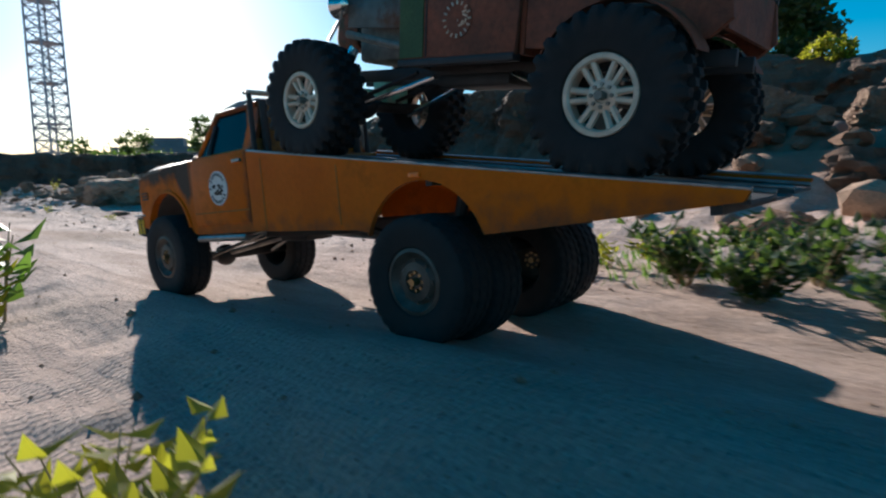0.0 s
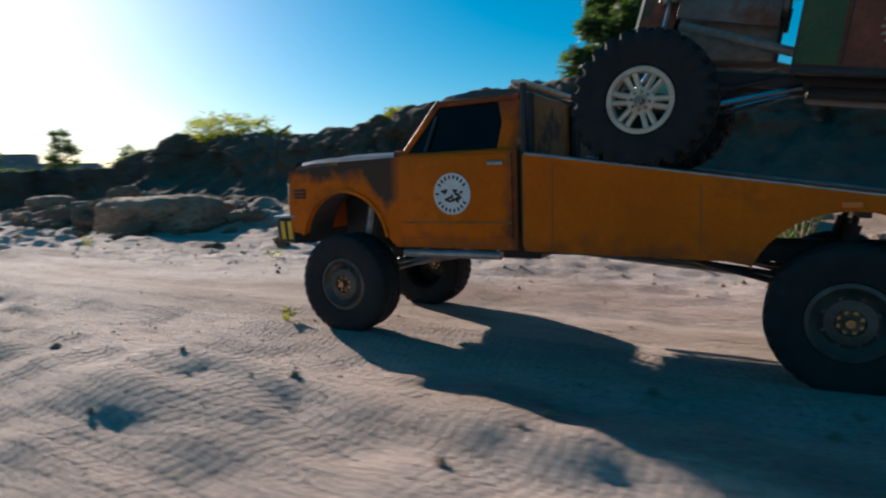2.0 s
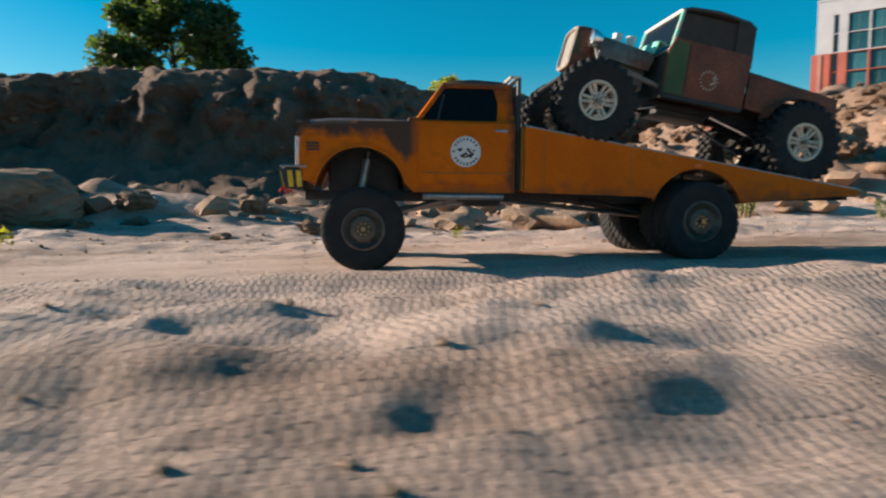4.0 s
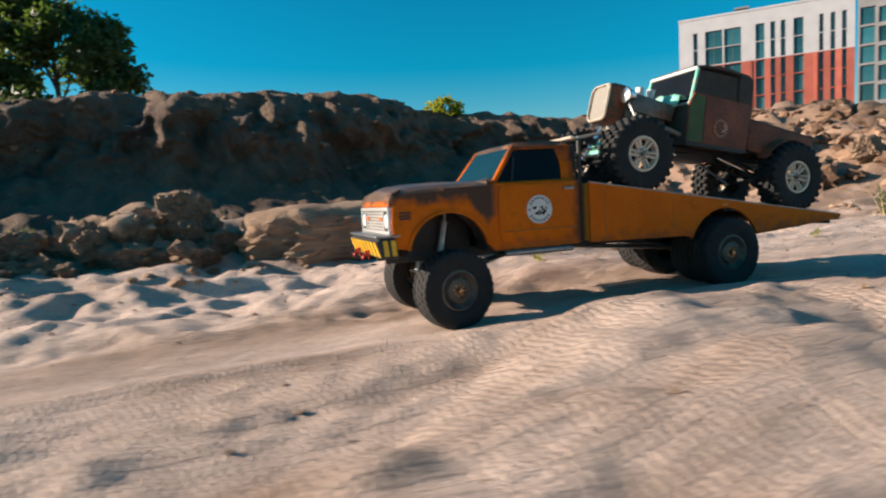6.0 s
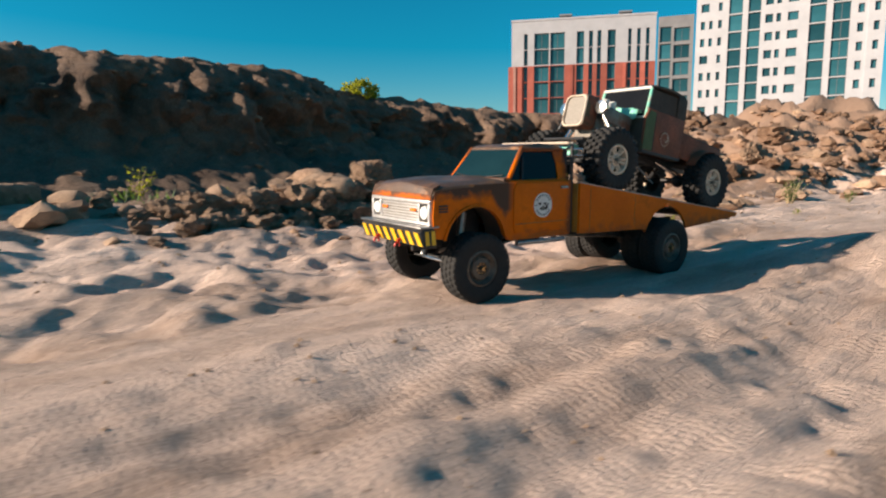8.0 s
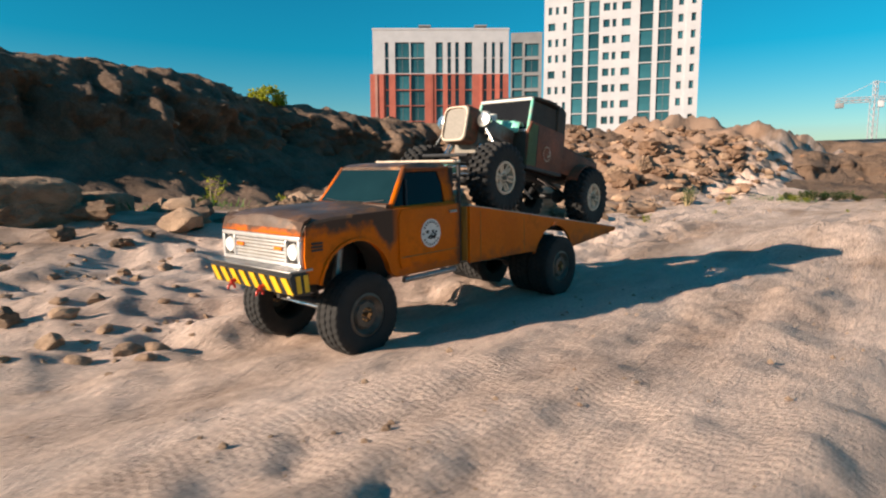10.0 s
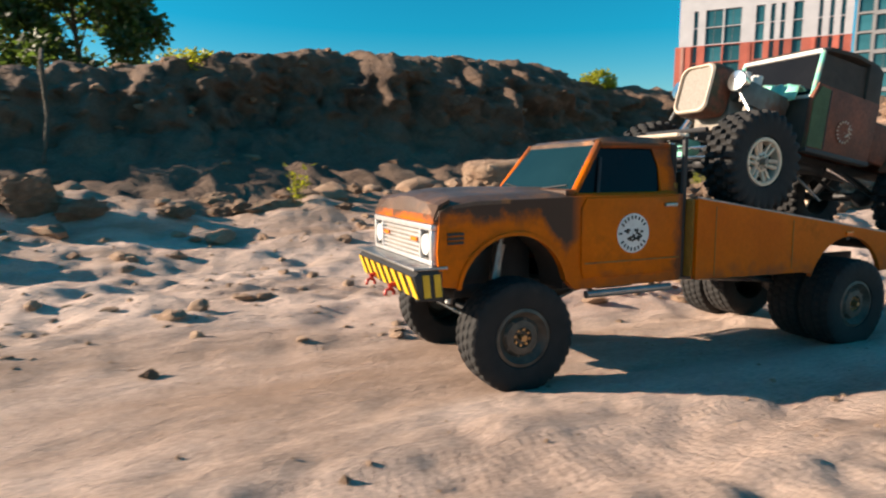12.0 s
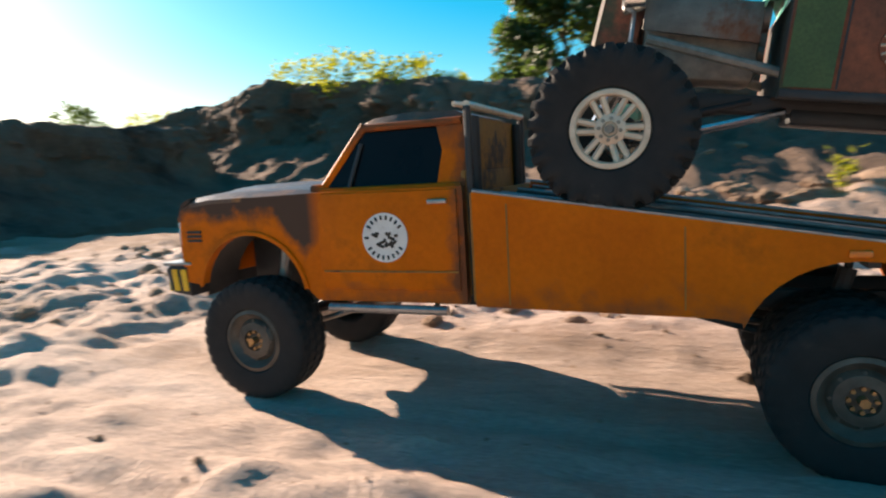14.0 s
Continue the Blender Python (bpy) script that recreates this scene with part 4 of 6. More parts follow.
    for s in (1, -1):
        pillars = bmesh.new()
        tube(pillars, (0.434, 0.086 * s, belt), (0.390, 0.073 * s, top), 0.0042, 8)
        part("front_pillar", pillars, ORANGE, truck)
        bm = bmesh.new()
        loft(bm, [[(0.287, 0.092 * s, belt), (0.313, 0.092 * s, belt), (0.313, 0.086 * s, belt), (0.287, 0.086 * s, belt)],
                  [(0.287, 0.082 * s, 0.235), (0.310, 0.082 * s, 0.235), (0.310, 0.076 * s, 0.235), (0.287, 0.076 * s, 0.235)],
                  [(0.290, 0.076 * s, top), (0.318, 0.076 * s, top), (0.318, 0.070 * s, top), (0.290, 0.070 * s, top)]])
        part("rear_pillar", bm, ORANGE, truck)
        bm = bmesh.new()
        tube(bm, (0.292, 0.077 * s, top - 0.003), (0.390, 0.0755 * s, top - 0.003), 0.0035, 8)
        tube(bm, (0.290, 0.0915 * s, belt), (0.434, 0.0905 * s, belt), 0.0035, 8)
        part("window_rail", bm, ORANGE, truck)
        bm = bmesh.new()
        tube(bm, (0.403, 0.0905 * s, belt), (0.392, 0.079 * s, 0.246), 0.002, 6)
        part("vent_bar", bm, BLACK, truck)
        g = [(0.302, 0.0885 * s, belt), (0.432, 0.0875 * s, belt), (0.391, 0.0735 * s, top - 0.004), (0.304, 0.0745 * s, top - 0.004)]
        bm = loft(bmesh.new(), [g, [(x, y - 0.002 * s, z) for x, y, z in g]])
        part("side_window", bm, DARK_GLASS, truck, "dark side window")
    g = [(0.4355, 0.084, belt + 0.004), (0.4355, -0.084, belt + 0.004), (0.3925, -0.071, top - 0.001), (0.3925, 0.071, top - 0.001)]
    part("windscreen", loft(bmesh.new(), [g, [(x - 0.002, y, z) for x, y, z in g]]), GLASS, truck, "dark tinted windscreen")
    for s in (1, -1):
        part("wiper", tube(bmesh.new(), (0.437, 0.02 * s, belt + 0.007), (0.431, 0.07 * s, belt + 0.012), 0.0009, 6), BLACK, truck)
    bm = box(bmesh.new(), 0.286, 0.291, -0.09, 0.09, 0.105, 0.216, 0.001)
    box(bm, 0.286, 0.290, -0.076, 0.076, 0.216, top)
    part("cab_back", bm, SHADED_ORANGE, truck)
    part("cab_floor", box(bmesh.new(), 0.288, 0.45, -0.092, 0.092, 0.104, 0.108), BLACK, truck)
    # flatbed: two wedge sides, a sloping deck, a front wall
    def deck_z(x):
        return 0.198 + (x - 0.275) * 0.158
    bed_side = [(0.275, 0.101), (0.275, 0.198), (-0.281, deck_z(-0.281)), (-0.276, 0.103), (-0.12, 0.091), (-0.072, 0.088)]
    bed_side += arc(0.0, 0.064, 0.076, 160, 20, 14) + [(0.072, 0.094), (0.09, 0.097)]
    for s in (1, -1):
        bm = prism(bmesh.new(), bed_side, 0.106 * s, 0.112 * s)
        panel = part("bed_side", bm, ORANGE, truck, "orange wedge-shaped bed side")
        bm = bmesh.new()
        tube(bm, (0.275, 0.109 * s, 0.1985), (-0.281, 0.109 * s, deck_z(-0.281) + 0.0005), 0.0022, 6)
        part("edge_strip", bm, STEEL, panel, "bare metal strip on the edge")
        for x in (0.245, 0.11):
            part("panel_seam", box(bmesh.new(), x, x + 0.0012, min(0.1121 * s, 0.1126 * s), max(0.1121 * s, 0.1126 * s), 0.103, deck_z(x) - 0.006), SHADED_ORANGE, panel)
        part("marker_lamp", box(bmesh.new(), -0.006, 0.008, min(0.112 * s, 0.1145 * s), max(0.112 * s, 0.1145 * s), 0.1425, 0.1475, 0.001), AMBER, truck, "amber marker lamp over the wheel")
    for s in (1, -1):
        a = [(0.272, 0.030 * s, 0.188), (-0.279, 0.030 * s, deck_z(-0.279) - 0.010), (-0.279, 0.105 * s, deck_z(-0.279) - 0.010), (0.272, 0.105 * s, 0.188)]
        part("deck_plate", loft(bmesh.new(), [a, [(x, y, z + 0.003) for x, y, z in a]]), DECK, truck, "dark gritty ramp plate")
        for y in (0.031, 0.104):
            part("deck_rail", tube(bmesh.new(), (0.272, y * s, 0.1930), (-0.279, y * s, deck_z(-0.279) - 0.0050), 0.0018, 6), STEEL, truck)
    for k in range(7):
        x = 0.24 - k * 0.083
        part("cross_bar", box(bmesh.new(), x - 0.004, x + 0.004, -0.105, 0.105, deck_z(x) - 0.019, deck_z(x) - 0.012), BLACK, truck)
    a = [(0.272, -0.028, 0.186), (-0.278, -0.028, deck_z(-0.278) - 0.012), (-0.278, 0.028, deck_z(-0.278) - 0.012), (0.272, 0.028, 0.186)]
    part("deck_middle", loft(bmesh.new(), [a, [(x, y, z + 0.002) for x, y, z in a]]), DECK, truck)
    part("bed_front", box(bmesh.new(), 0.2755, 0.2785, -0.108, 0.108, 0.104, 0.197, 0.0008), SHADED_ORANGE, truck, "front wall of the bed in orange with shade in its colour")
    # rack behind the cab
    for s in (1, -1):
        part("rack_post", tube(bmesh.new(), (0.281, 0.094 * s, 0.104), (0.281, 0.094 * s, 0.270), 0.0034, 8), BLACK, truck)
    bm = bmesh.new()
    tube(bm, (0.281, -0.096, 0.271), (0.281, 0.096, 0.271), 0.0034, 8)
    tube(bm, (0.292, -0.094, 0.2725), (0.292, 0.094, 0.2725), 0.0026, 8)
    for y in (-0.094, -0.03, 0.03, 0.094):
        tube(bm, (0.281, y, 0.271), (0.292, y, 0.2725), 0.002, 6)
    part("rack_bar", bm, BEIGE_RIM, truck, "pale metal bar over the cab")
    for s in (1, -1):
        part("stack_pipe", tube(bmesh.new(), (0.2815, 0.075 * s, 0.11), (0.2815, 0.075 * s, 0.262), 0.005, 10), BLACK, truck)
    # chassis
    for s in (1, -1):
        part("frame_rail", box(bmesh.new(), -0.13, 0.60, min(0.026 * s, 0.034 * s), max(0.026 * s, 0.034 * s), 0.088, 0.104, 0.001), BLACK, truck)
        for x in (FX, 0.0):
            z1 = 0.150 if x else 0.125
            bm = tube(bmesh.new(), (x + 0.012, 0.052 * s, 0.062), (x - 0.006, 0.050 * s, z1), 0.0065, 10)
            tube(bm, (x - 0.006, 0.050 * s, z1), (x - 0.008, 0.050 * s, z1 + 0.012), 0.003, 8)
            part("shock", bm, STEEL if x else BLACK, truck)
        for y, z0, z1 in ((0.060, 0.060, 0.096), (0.036, 0.070, 0.090)):
            part("link", tube(bmesh.new(), (FX - 0.012, y * s, z0), (0.365, 0.034 * s, z1), 0.0028, 8), STEEL, truck)
            part("link", tube(bmesh.new(), (0.012, y * s * 0.8, z0), (0.16, 0.034 * s, z1), 0.0028, 8), BLACK, truck)
    for x in (FX, 0.0):
        bm = tube(bmesh.new(), (x, -0.092, 0.062), (x, 0.092, 0.062), 0.0075, 12)
        bmesh.ops.create_uvsphere(bm, u_segments=16, v_segments=10, radius=0.017, matrix=Matrix.Translation((x, 0.018 if x else 0.0, 0.062)))
        part("axle", bm, BLACK, truck)
    part("tie_rod", tube(bmesh.new(), (FX + 0.024, -0.084, 0.064), (FX + 0.024, 0.084, 0.064), 0.0026, 8), CHROME, truck, "bright steering rod")
    part("drive_shaft", tube(bmesh.new(), (0.02, 0, 0.066), (0.30, 0, 0.092), 0.0042, 8), STEEL, truck)
    part("drive_shaft", tube(bmesh.new(), (FX - 0.02, 0.018, 0.066), (0.33, 0.0, 0.092), 0.0042, 8), STEEL, truck)
    part("gearbox", box(bmesh.new(), 0.29, 0.35, -0.024, 0.024, 0.080, 0.108, 0.004), BLACK, truck)
    part("engine_block", box(bmesh.new(), 0.455, 0.565, -0.035, 0.035, 0.10, 0.178, 0.006), BLACK, truck)
    wheels = wheel_set(truck, [(FX, 0.094, 0.061, 1), (FX, -0.094, 0.061, -1), (0.0, 0.108, 0.061, 1), (0.0, -0.108, 0.061, -1), (0.0, 0.060, 0.061, 1), (0.0, -0.060, 0.061, -1)],
                       R, 0.043, 34, 0.0019, 0.030, steel_rim, DULL_RIM, BRASS, "dusty black off-road tyre", "dusty dark steel rim with a brass hub", 0.62)
    return truck, wheels


def logo(door, x, y, z, s):
    """A round white badge with a dark ring of marks and a dark shape in the middle."""
    bm = bmesh.new()
    tube(bm, (x, y, z), (x, y + 0.0008 * s, z), 0.0225, 40)
    badge = part("badge", bm, WHITE, door, "round white badge with worn dark marks")
    bm = bmesh.new()
    for k in range(22):
        a = 2 * math.pi * k / 22
        if 0.05 < (a % math.pi) < 0.42 or (a % math.pi) > 2.75:
            continue
        c = Vector((x + 0.0182 * math.cos(a), y + 0.0011 * s, z + 0.0182 * math.sin(a)))
        d = Vector((math.cos(a), 0, math.sin(a))) * 0.0019
        tube(bm, c - d, c + d, 0.0011, 4)
    part("badge_marks", bm, BLACK, badge)
    bm = bmesh.new()
    rnd = random.Random(4)
    for k in range(17):
        cx, cz = x + rnd.uniform(-0.011, 0.009), z + rnd.uniform(-0.008, 0.007)
        tube(bm, (cx, y + 0.0010 * s, cz), (cx + rnd.uniform(-0.007, 0.007), y + 0.0010 * s, cz + rnd.uniform(-0.004, 0.004)), 0.0014, 5)
    part("badge_drawing", bm, ROOF_DARK, badge)


def rat_rod():
    """The older model truck that rides on the deck. Its own x runs along the deck from its rear axle, z up from the deck."""
    j = tagged(new("model_hot_rod"), "rusty red and green model hot rod truck carried on the flatbed", "model truck")
    WB = 0.349
    # cab
    for s in (1, -1):
        o = [(0.098, 0.103), (0.092, 0.190), (0.226, 0.194), (0.236, 0.172), (0.236, 0.103)]
        panel = part("cab_side", prism(bmesh.new(), o, 0.066 * s, 0.072 * s, 0.001), RUST_RED, j, "rusty red cab side with green patches")
        part("green_panel", prism(bmesh.new(), [(0.203, 0.106), (0.203, 0.188), (0.222, 0.190), (0.234, 0.168), (0.234, 0.106)], 0.0722 * s, 0.0732 * s), GREEN, panel, "worn green strip")
        part("door_seam", box(bmesh.new(), 0.199, 0.2005, min(0.0721 * s, 0.0728 * s), max(0.0721 * s, 0.0728 * s), 0.106, 0.188), BLACK, panel)
        part("sill", box(bmesh.new(), 0.098, 0.236, min(0.060 * s, 0.074 * s), max(0.060 * s, 0.074 * s), 0.098, 0.1045, 0.001), BLACK, j)
        bm = bmesh.new()
        tube(bm, (0.162, 0.0721 * s, 0.137), (0.162, 0.0730 * s, 0.137), 0.017, 28)
        badge = part("badge", bm, RUST_RED, panel, "faded round badge")
        bm = bmesh.new()
        for k in range(16):
            a = 2 * math.pi * k / 16
            c = Vector((0.162 + 0.0145 * math.cos(a), 0.0731 * s, 0.137 + 0.0145 * math.sin(a)))
            d = Vector((math.cos(a), 0, math.sin(a))) * 0.0018
            tube(bm, c - d, c + d, 0.0010, 4)
        rnd = random.Random(8)
        for k in range(6):
            cx, cz = 0.160 + rnd.uniform(-0.008, 0.006), 0.137 + rnd.uniform(-0.007, 0.006)
            tube(bm, (cx, 0.0731 * s, cz), (cx + rnd.uniform(-0.006, 0.006), 0.0731 * s, cz + rnd.uniform(-0.004, 0.004)), 0.0012, 5)
        part("badge_marks", bm, BEIGE_RIM, badge)
        o = [(0.092, 0.170), (0.094, 0.236), (0.107, 0.243), (0.126, 0.239), (0.124, 0.172)]
        part("rear_pillar", prism(bmesh.new(), o, 0.062 * s, 0.071 * s, 0.001), ROOF_DARK, j)
        bm = tube(bmesh.new(), (0.230, 0.066 * s, 0.174), (0.218, 0.064 * s, 0.240), 0.0034, 8)
        part("windscreen_post", bm, MINT, j, "mint windscreen post")
        g = [(0.122, 0.067 * s, 0.191), (0.226, 0.067 * s, 0.193), (0.216, 0.064 * s, 0.238), (0.124, 0.066 * s, 0.236)]
        part("side_window", loft(bmesh.new(), [g, [(x, y - 0.002 * s, z) for x, y, z in g]]), ROOF_DARK, j, "dull dark side window")
    rings = []
    for x, w, z in ((0.094, 0.066, 0.236), (0.104, 0.070, 0.243), (0.160, 0.072, 0.248), (0.208, 0.069, 0.246), (0.2195, 0.0655, 0.242)):
        rings.append([(x, w, z - 0.005), (x, -w, z - 0.005), (x, -w, z), (x, -w * 0.7, z + 0.004), (x, w * 0.7, z + 0.004), (x, w, z)])
    part("roof", loft(bmesh.new(), rings), ROOF_DARK, j, "dark faded roof")
    bm = bmesh.new()
    tube(bm, (0.219, -0.064, 0.2405), (0.219, 0.064, 0.2405), 0.0034, 8)
    tube(bm, (0.231, -0.066, 0.175), (0.231, 0.066, 0.175), 0.003, 8)
    part("windscreen_frame", bm, WHITE, j, "pale windscreen frame")
    g = [(0.2295, -0.063, 0.177), (0.2295, 0.063, 0.177), (0.2185, 0.061, 0.238), (0.2185, -0.061, 0.238)]
    part("windscreen", loft(bmesh.new(), [g, [(x - 0.0015, y, z) for x, y, z in g]]), DARK_GLASS, j, "dark windscreen")
    part("cab_back", box(bmesh.new(), 0.092, 0.097, -0.066, 0.066, 0.103, 0.236, 0.001), RUST_RED, j)
    part("firewall", box(bmesh.new(), 0.231, 0.236, -0.068, 0.068, 0.10, 0.172, 0.001), ROOF_DARK, j)
    # crumpled mint cloth on the cowl
    rnd = random.Random(3)
    bm = bmesh.new()
    rows = []
    for i in range(12):
        rows.append([(0.2325 + i * 0.0019, -0.058 + k * 0.0061, 0.178 + 0.016 * math.sin(0.5 + i * 0.2) * (1 - (k / 9.5 - 1) ** 2 * 0.35) + rnd.uniform(-0.0028, 0.0028) - (0.005 * (i - 8) if i > 8 else 0)) for k in range(20)])
    loft(bm, rows, closed=False, caps=False)
    cloth = part("cowl_cover", bm, MINT, j, "crumpled mint-green cover on the cowl", smooth=60)
    solid = cloth.modifiers.new("thick", "SOLIDIFY")
    solid.thickness = 0.0015
    # engine and pipes
    part("engine", box(bmesh.new(), 0.250, 0.340, -0.030, 0.030, 0.112, 0.172, 0.005), GRILLE_MESH, j, "dull metal engine block")
    for s in (1, -1):
        bm = bmesh.new()
        tube(bm, (0.246, 0.034 * s, 0.162), (0.338, 0.030 * s, 0.164), 0.012, 12)
        part("valve_cover", bm, OLD_METAL, j)
        part("side_cover", prism(bmesh.new(), [(0.252, 0.140), (0.252, 0.170), (0.340, 0.180), (0.340, 0.148)], 0.044 * s, 0.048 * s, 0.001), OLD_METAL, j, "old rusty metal engine side")
        part("exhaust_pipe", tube(bmesh.new(), (0.335, 0.052 * s, 0.140), (0.235, 0.054 * s, 0.118), 0.0042, 8), GRILLE_MESH, j)
        # headlights on posts
        bm = bmesh.new()
        lathe(bm, [(0.0005, -0.016), (0.009, -0.012), (0.0135, 0.0), (0.0145, 0.003), (0.013, 0.005), (0.0005, 0.007)], 24)
        lamp = part("headlight", bm, CHROME, j, "round chrome headlight", at=pose(0.352, 0.050 * s, 0.172, 0, 0, -90))
        part("lamp_post", tube(bmesh.new(), (0, -0.004, -0.012), (-0.02 * s, -0.006, -0.04), 0.002, 6), STEEL, lamp)
    bm = bmesh.new()
    for x in (0.276, 0.300):
        tube(bm, (x, 0.012, 0.172), (x, 0.012, 0.200), 0.006, 10, 0.008)
    part("carburettor", bm, WHITE, j, "pale intake trumpets")
    # grille shell: a rounded frame standing in front of the engine
    def shell(w, h, r, k=5):
        h, pts = h * 1.15, []
        for cx, cz, a0 in ((w - r, h - r, 0), (-w + r, h - r, 90), (-w + r, -h + r, 180), (w - r, -h + r, 270)):
            pts += [(cx + r * math.cos(radians(a0 + 90 * i / k)), cz + r * math.sin(radians(a0 + 90 * i / k))) for i in range(k + 1)]
        return pts
    cz = 0.163
    rings = []
    for x, w, h in ((0.348, 0.030, 0.030), (0.372, 0.031, 0.031), (0.382, 0.029, 0.029), (0.383, 0.0262, 0.0262), (0.378, 0.0258, 0.0258), (0.352, 0.0250, 0.0250), (0.348, 0.028, 0.028)):
        rings.append([(x - 0.006 - z * 0.12, y, cz + z) for y, z in shell(w, h, 0.0125)])
    part("grille_shell", loft(bmesh.new(), rings, caps=False), RUST_RED, j, "rusty red radiator shell")
    rings = [[(x - 0.006 - z * 0.12, y, cz + z) for y, z in shell(w, h, 0.0125)] for x, w, h in ((0.3825, 0.0295, 0.0295), (0.3855, 0.028, 0.028), (0.3855, 0.0266, 0.0266), (0.382, 0.0258, 0.0258))]
    part("grille_frame", loft(bmesh.new(), rings, caps=False), BEIGE_RIM, j, "pale grille frame")
    rings = [[(x - 0.006 - z * 0.12, y, cz + z) for y, z in shell(0.0256, 0.0256, 0.0115)] for x in (0.378, 0.381)]
    part("grille_mesh", loft(bmesh.new(), rings), RADIATOR, j, "fine pale grille mesh")
    # short bed with arches
    for s in (1, -1):
        o = [(0.090, 0.108), (0.090, 0.164), (-0.072, 0.150), (-0.076, 0.118), (-0.062, 0.106)] + arc(0.0, 0.070, 0.066, 148, 32, 12)
        part("bed_side", prism(bmesh.new(), o, 0.062 * s, 0.068 * s, 0.0008), RUST_RED, j, "rusty bed side")
        bm = bmesh.new()
        ring = arc(0.0, 0.070, 0.068, 155, 25, 14)
        loft(bm, [[(x, 0.066 * s, z), (x, 0.092 * s, z - 0.002), (x, 0.092 * s, z - 0.004), (x, 0.066 * s, z - 0.003)] for x, z in ring])
        part("rear_fender", bm, RUST_RED, j)
        part("bed_rail", tube(bmesh.new(), (0.090, 0.065 * s, 0.1645), (-0.073, 0.065 * s, 0.1505), 0.0028, 8), ROOF_DARK, j)
    part("bed_floor", box(bmesh.new(), -0.07, 0.09, -0.062, 0.062, 0.128, 0.132), ROOF_DARK, j)
    part("tailgate", prism(bmesh.new(), [(-0.072, 0.112), (-0.068, 0.112), (-0.066, 0.151), (-0.071, 0.151)], -0.062, 0.062), RUST_RED, j)
    # chassis, axles, links
    for s in (1, -1):
        part("frame_rail", box(bmesh.new(), -0.07, 0.385, min(0.022 * s, 0.028 * s), max(0.022 * s, 0.028 * s), 0.090, 0.103, 0.001), BLACK, j)
        for x in (0.0, WB):
            part("shock", tube(bmesh.new(), (x + (0.02 if x else 0.03), 0.048 * s, 0.064), (x - 0.008, 0.036 * s, 0.128), 0.006, 10), CHROME if x else BLACK, j)
            d = -1 if x else 1
            part("link", tube(bmesh.new(), (x + 0.012 * d, 0.052 * s, 0.056), (x + 0.125 * d, 0.030 * s, 0.092), 0.0028, 8), CHROME, j, "bright suspension link")
            part("link", tube(bmesh.new(), (x + 0.012 * d, 0.030 * s, 0.072), (x + 0.10 * d, 0.028 * s, 0.098), 0.0026, 8), BLACK, j)
    for x in (0.0, WB):
        bm = tube(bmesh.new(), (x, -0.085, JR), (x, 0.085, JR), 0.007, 12)
        bmesh.ops.create_uvsphere(bm, u_segments=16, v_segments=10, radius=0.016, matrix=Matrix.Translation((x, 0.012, JR)))
        part("axle", bm, BLACK, j)
    part("tie_rod", tube(bmesh.new(), (WB + 0.022, -0.08, JR + 0.004), (WB + 0.022, 0.08, JR + 0.004), 0.0028, 8), CHROME, j, "bright steering rod")
    part("tie_rod", tube(bmesh.new(), (WB + 0.016, -0.075, JR + 0.020), (WB + 0.018, 0.06, JR + 0.018), 0.0024, 8), CHROME, j)
    part("servo", box(bmesh.new(), WB - 0.012, WB + 0.012, -0.05, -0.012, 0.070, 0.098, 0.002), MINT, j, "small teal servo on the axle")
    part("skid_plate", box(bmesh.new(), 0.13, 0.22, -0.03, 0.03, 0.082, 0.094, 0.003), BLACK, j)
    part("front_bumper", tube(bmesh.new(), (0.398, -0.055, 0.100), (0.398, 0.055, 0.100), 0.0034, 8), BLACK, j)
    wheel_set(j, [(WB, 0.0875, JR, 1), (WB, -0.0875, JR, -1), (0.0, 0.085, JR, 1), (0.0, -0.085, JR, -1)], JR, 0.043, 26, 0.0055, 0.0292,
              spoke_rim, BEIGE_RIM, GRILLE_MESH, "chunky black mud tyre", "pale metal rim with paired spokes", 0.5)
    return j


RIDE = pose(-0.171, 0, 0.1223, 0, -math.degrees(math.atan(0.158)), 0)


# ---- plants ----
def leaf_quad(bm, at, along, side, length, width, fold=0.25):
    """A pointed leaf of four faces, folded on its midrib."""
    along, side = along.normalized(), side.normalized()
    up = along.cross(side)
    a = bm.verts.new(at)
    b = bm.verts.new(at + along * length * 0.45 + side * width * 0.5 + up * width * fold)
    c = bm.verts.new(at + along * length - up * length * 0.12)
    d = bm.verts.new(at + along * length * 0.45 - side * width * 0.5 + up * width * fold)
    m = bm.verts.new(at + along * length * 0.5)
    for f in ((a, b, m), (b, c, m), (c, d, m), (d, a, m)):
        bm.faces.new(f)


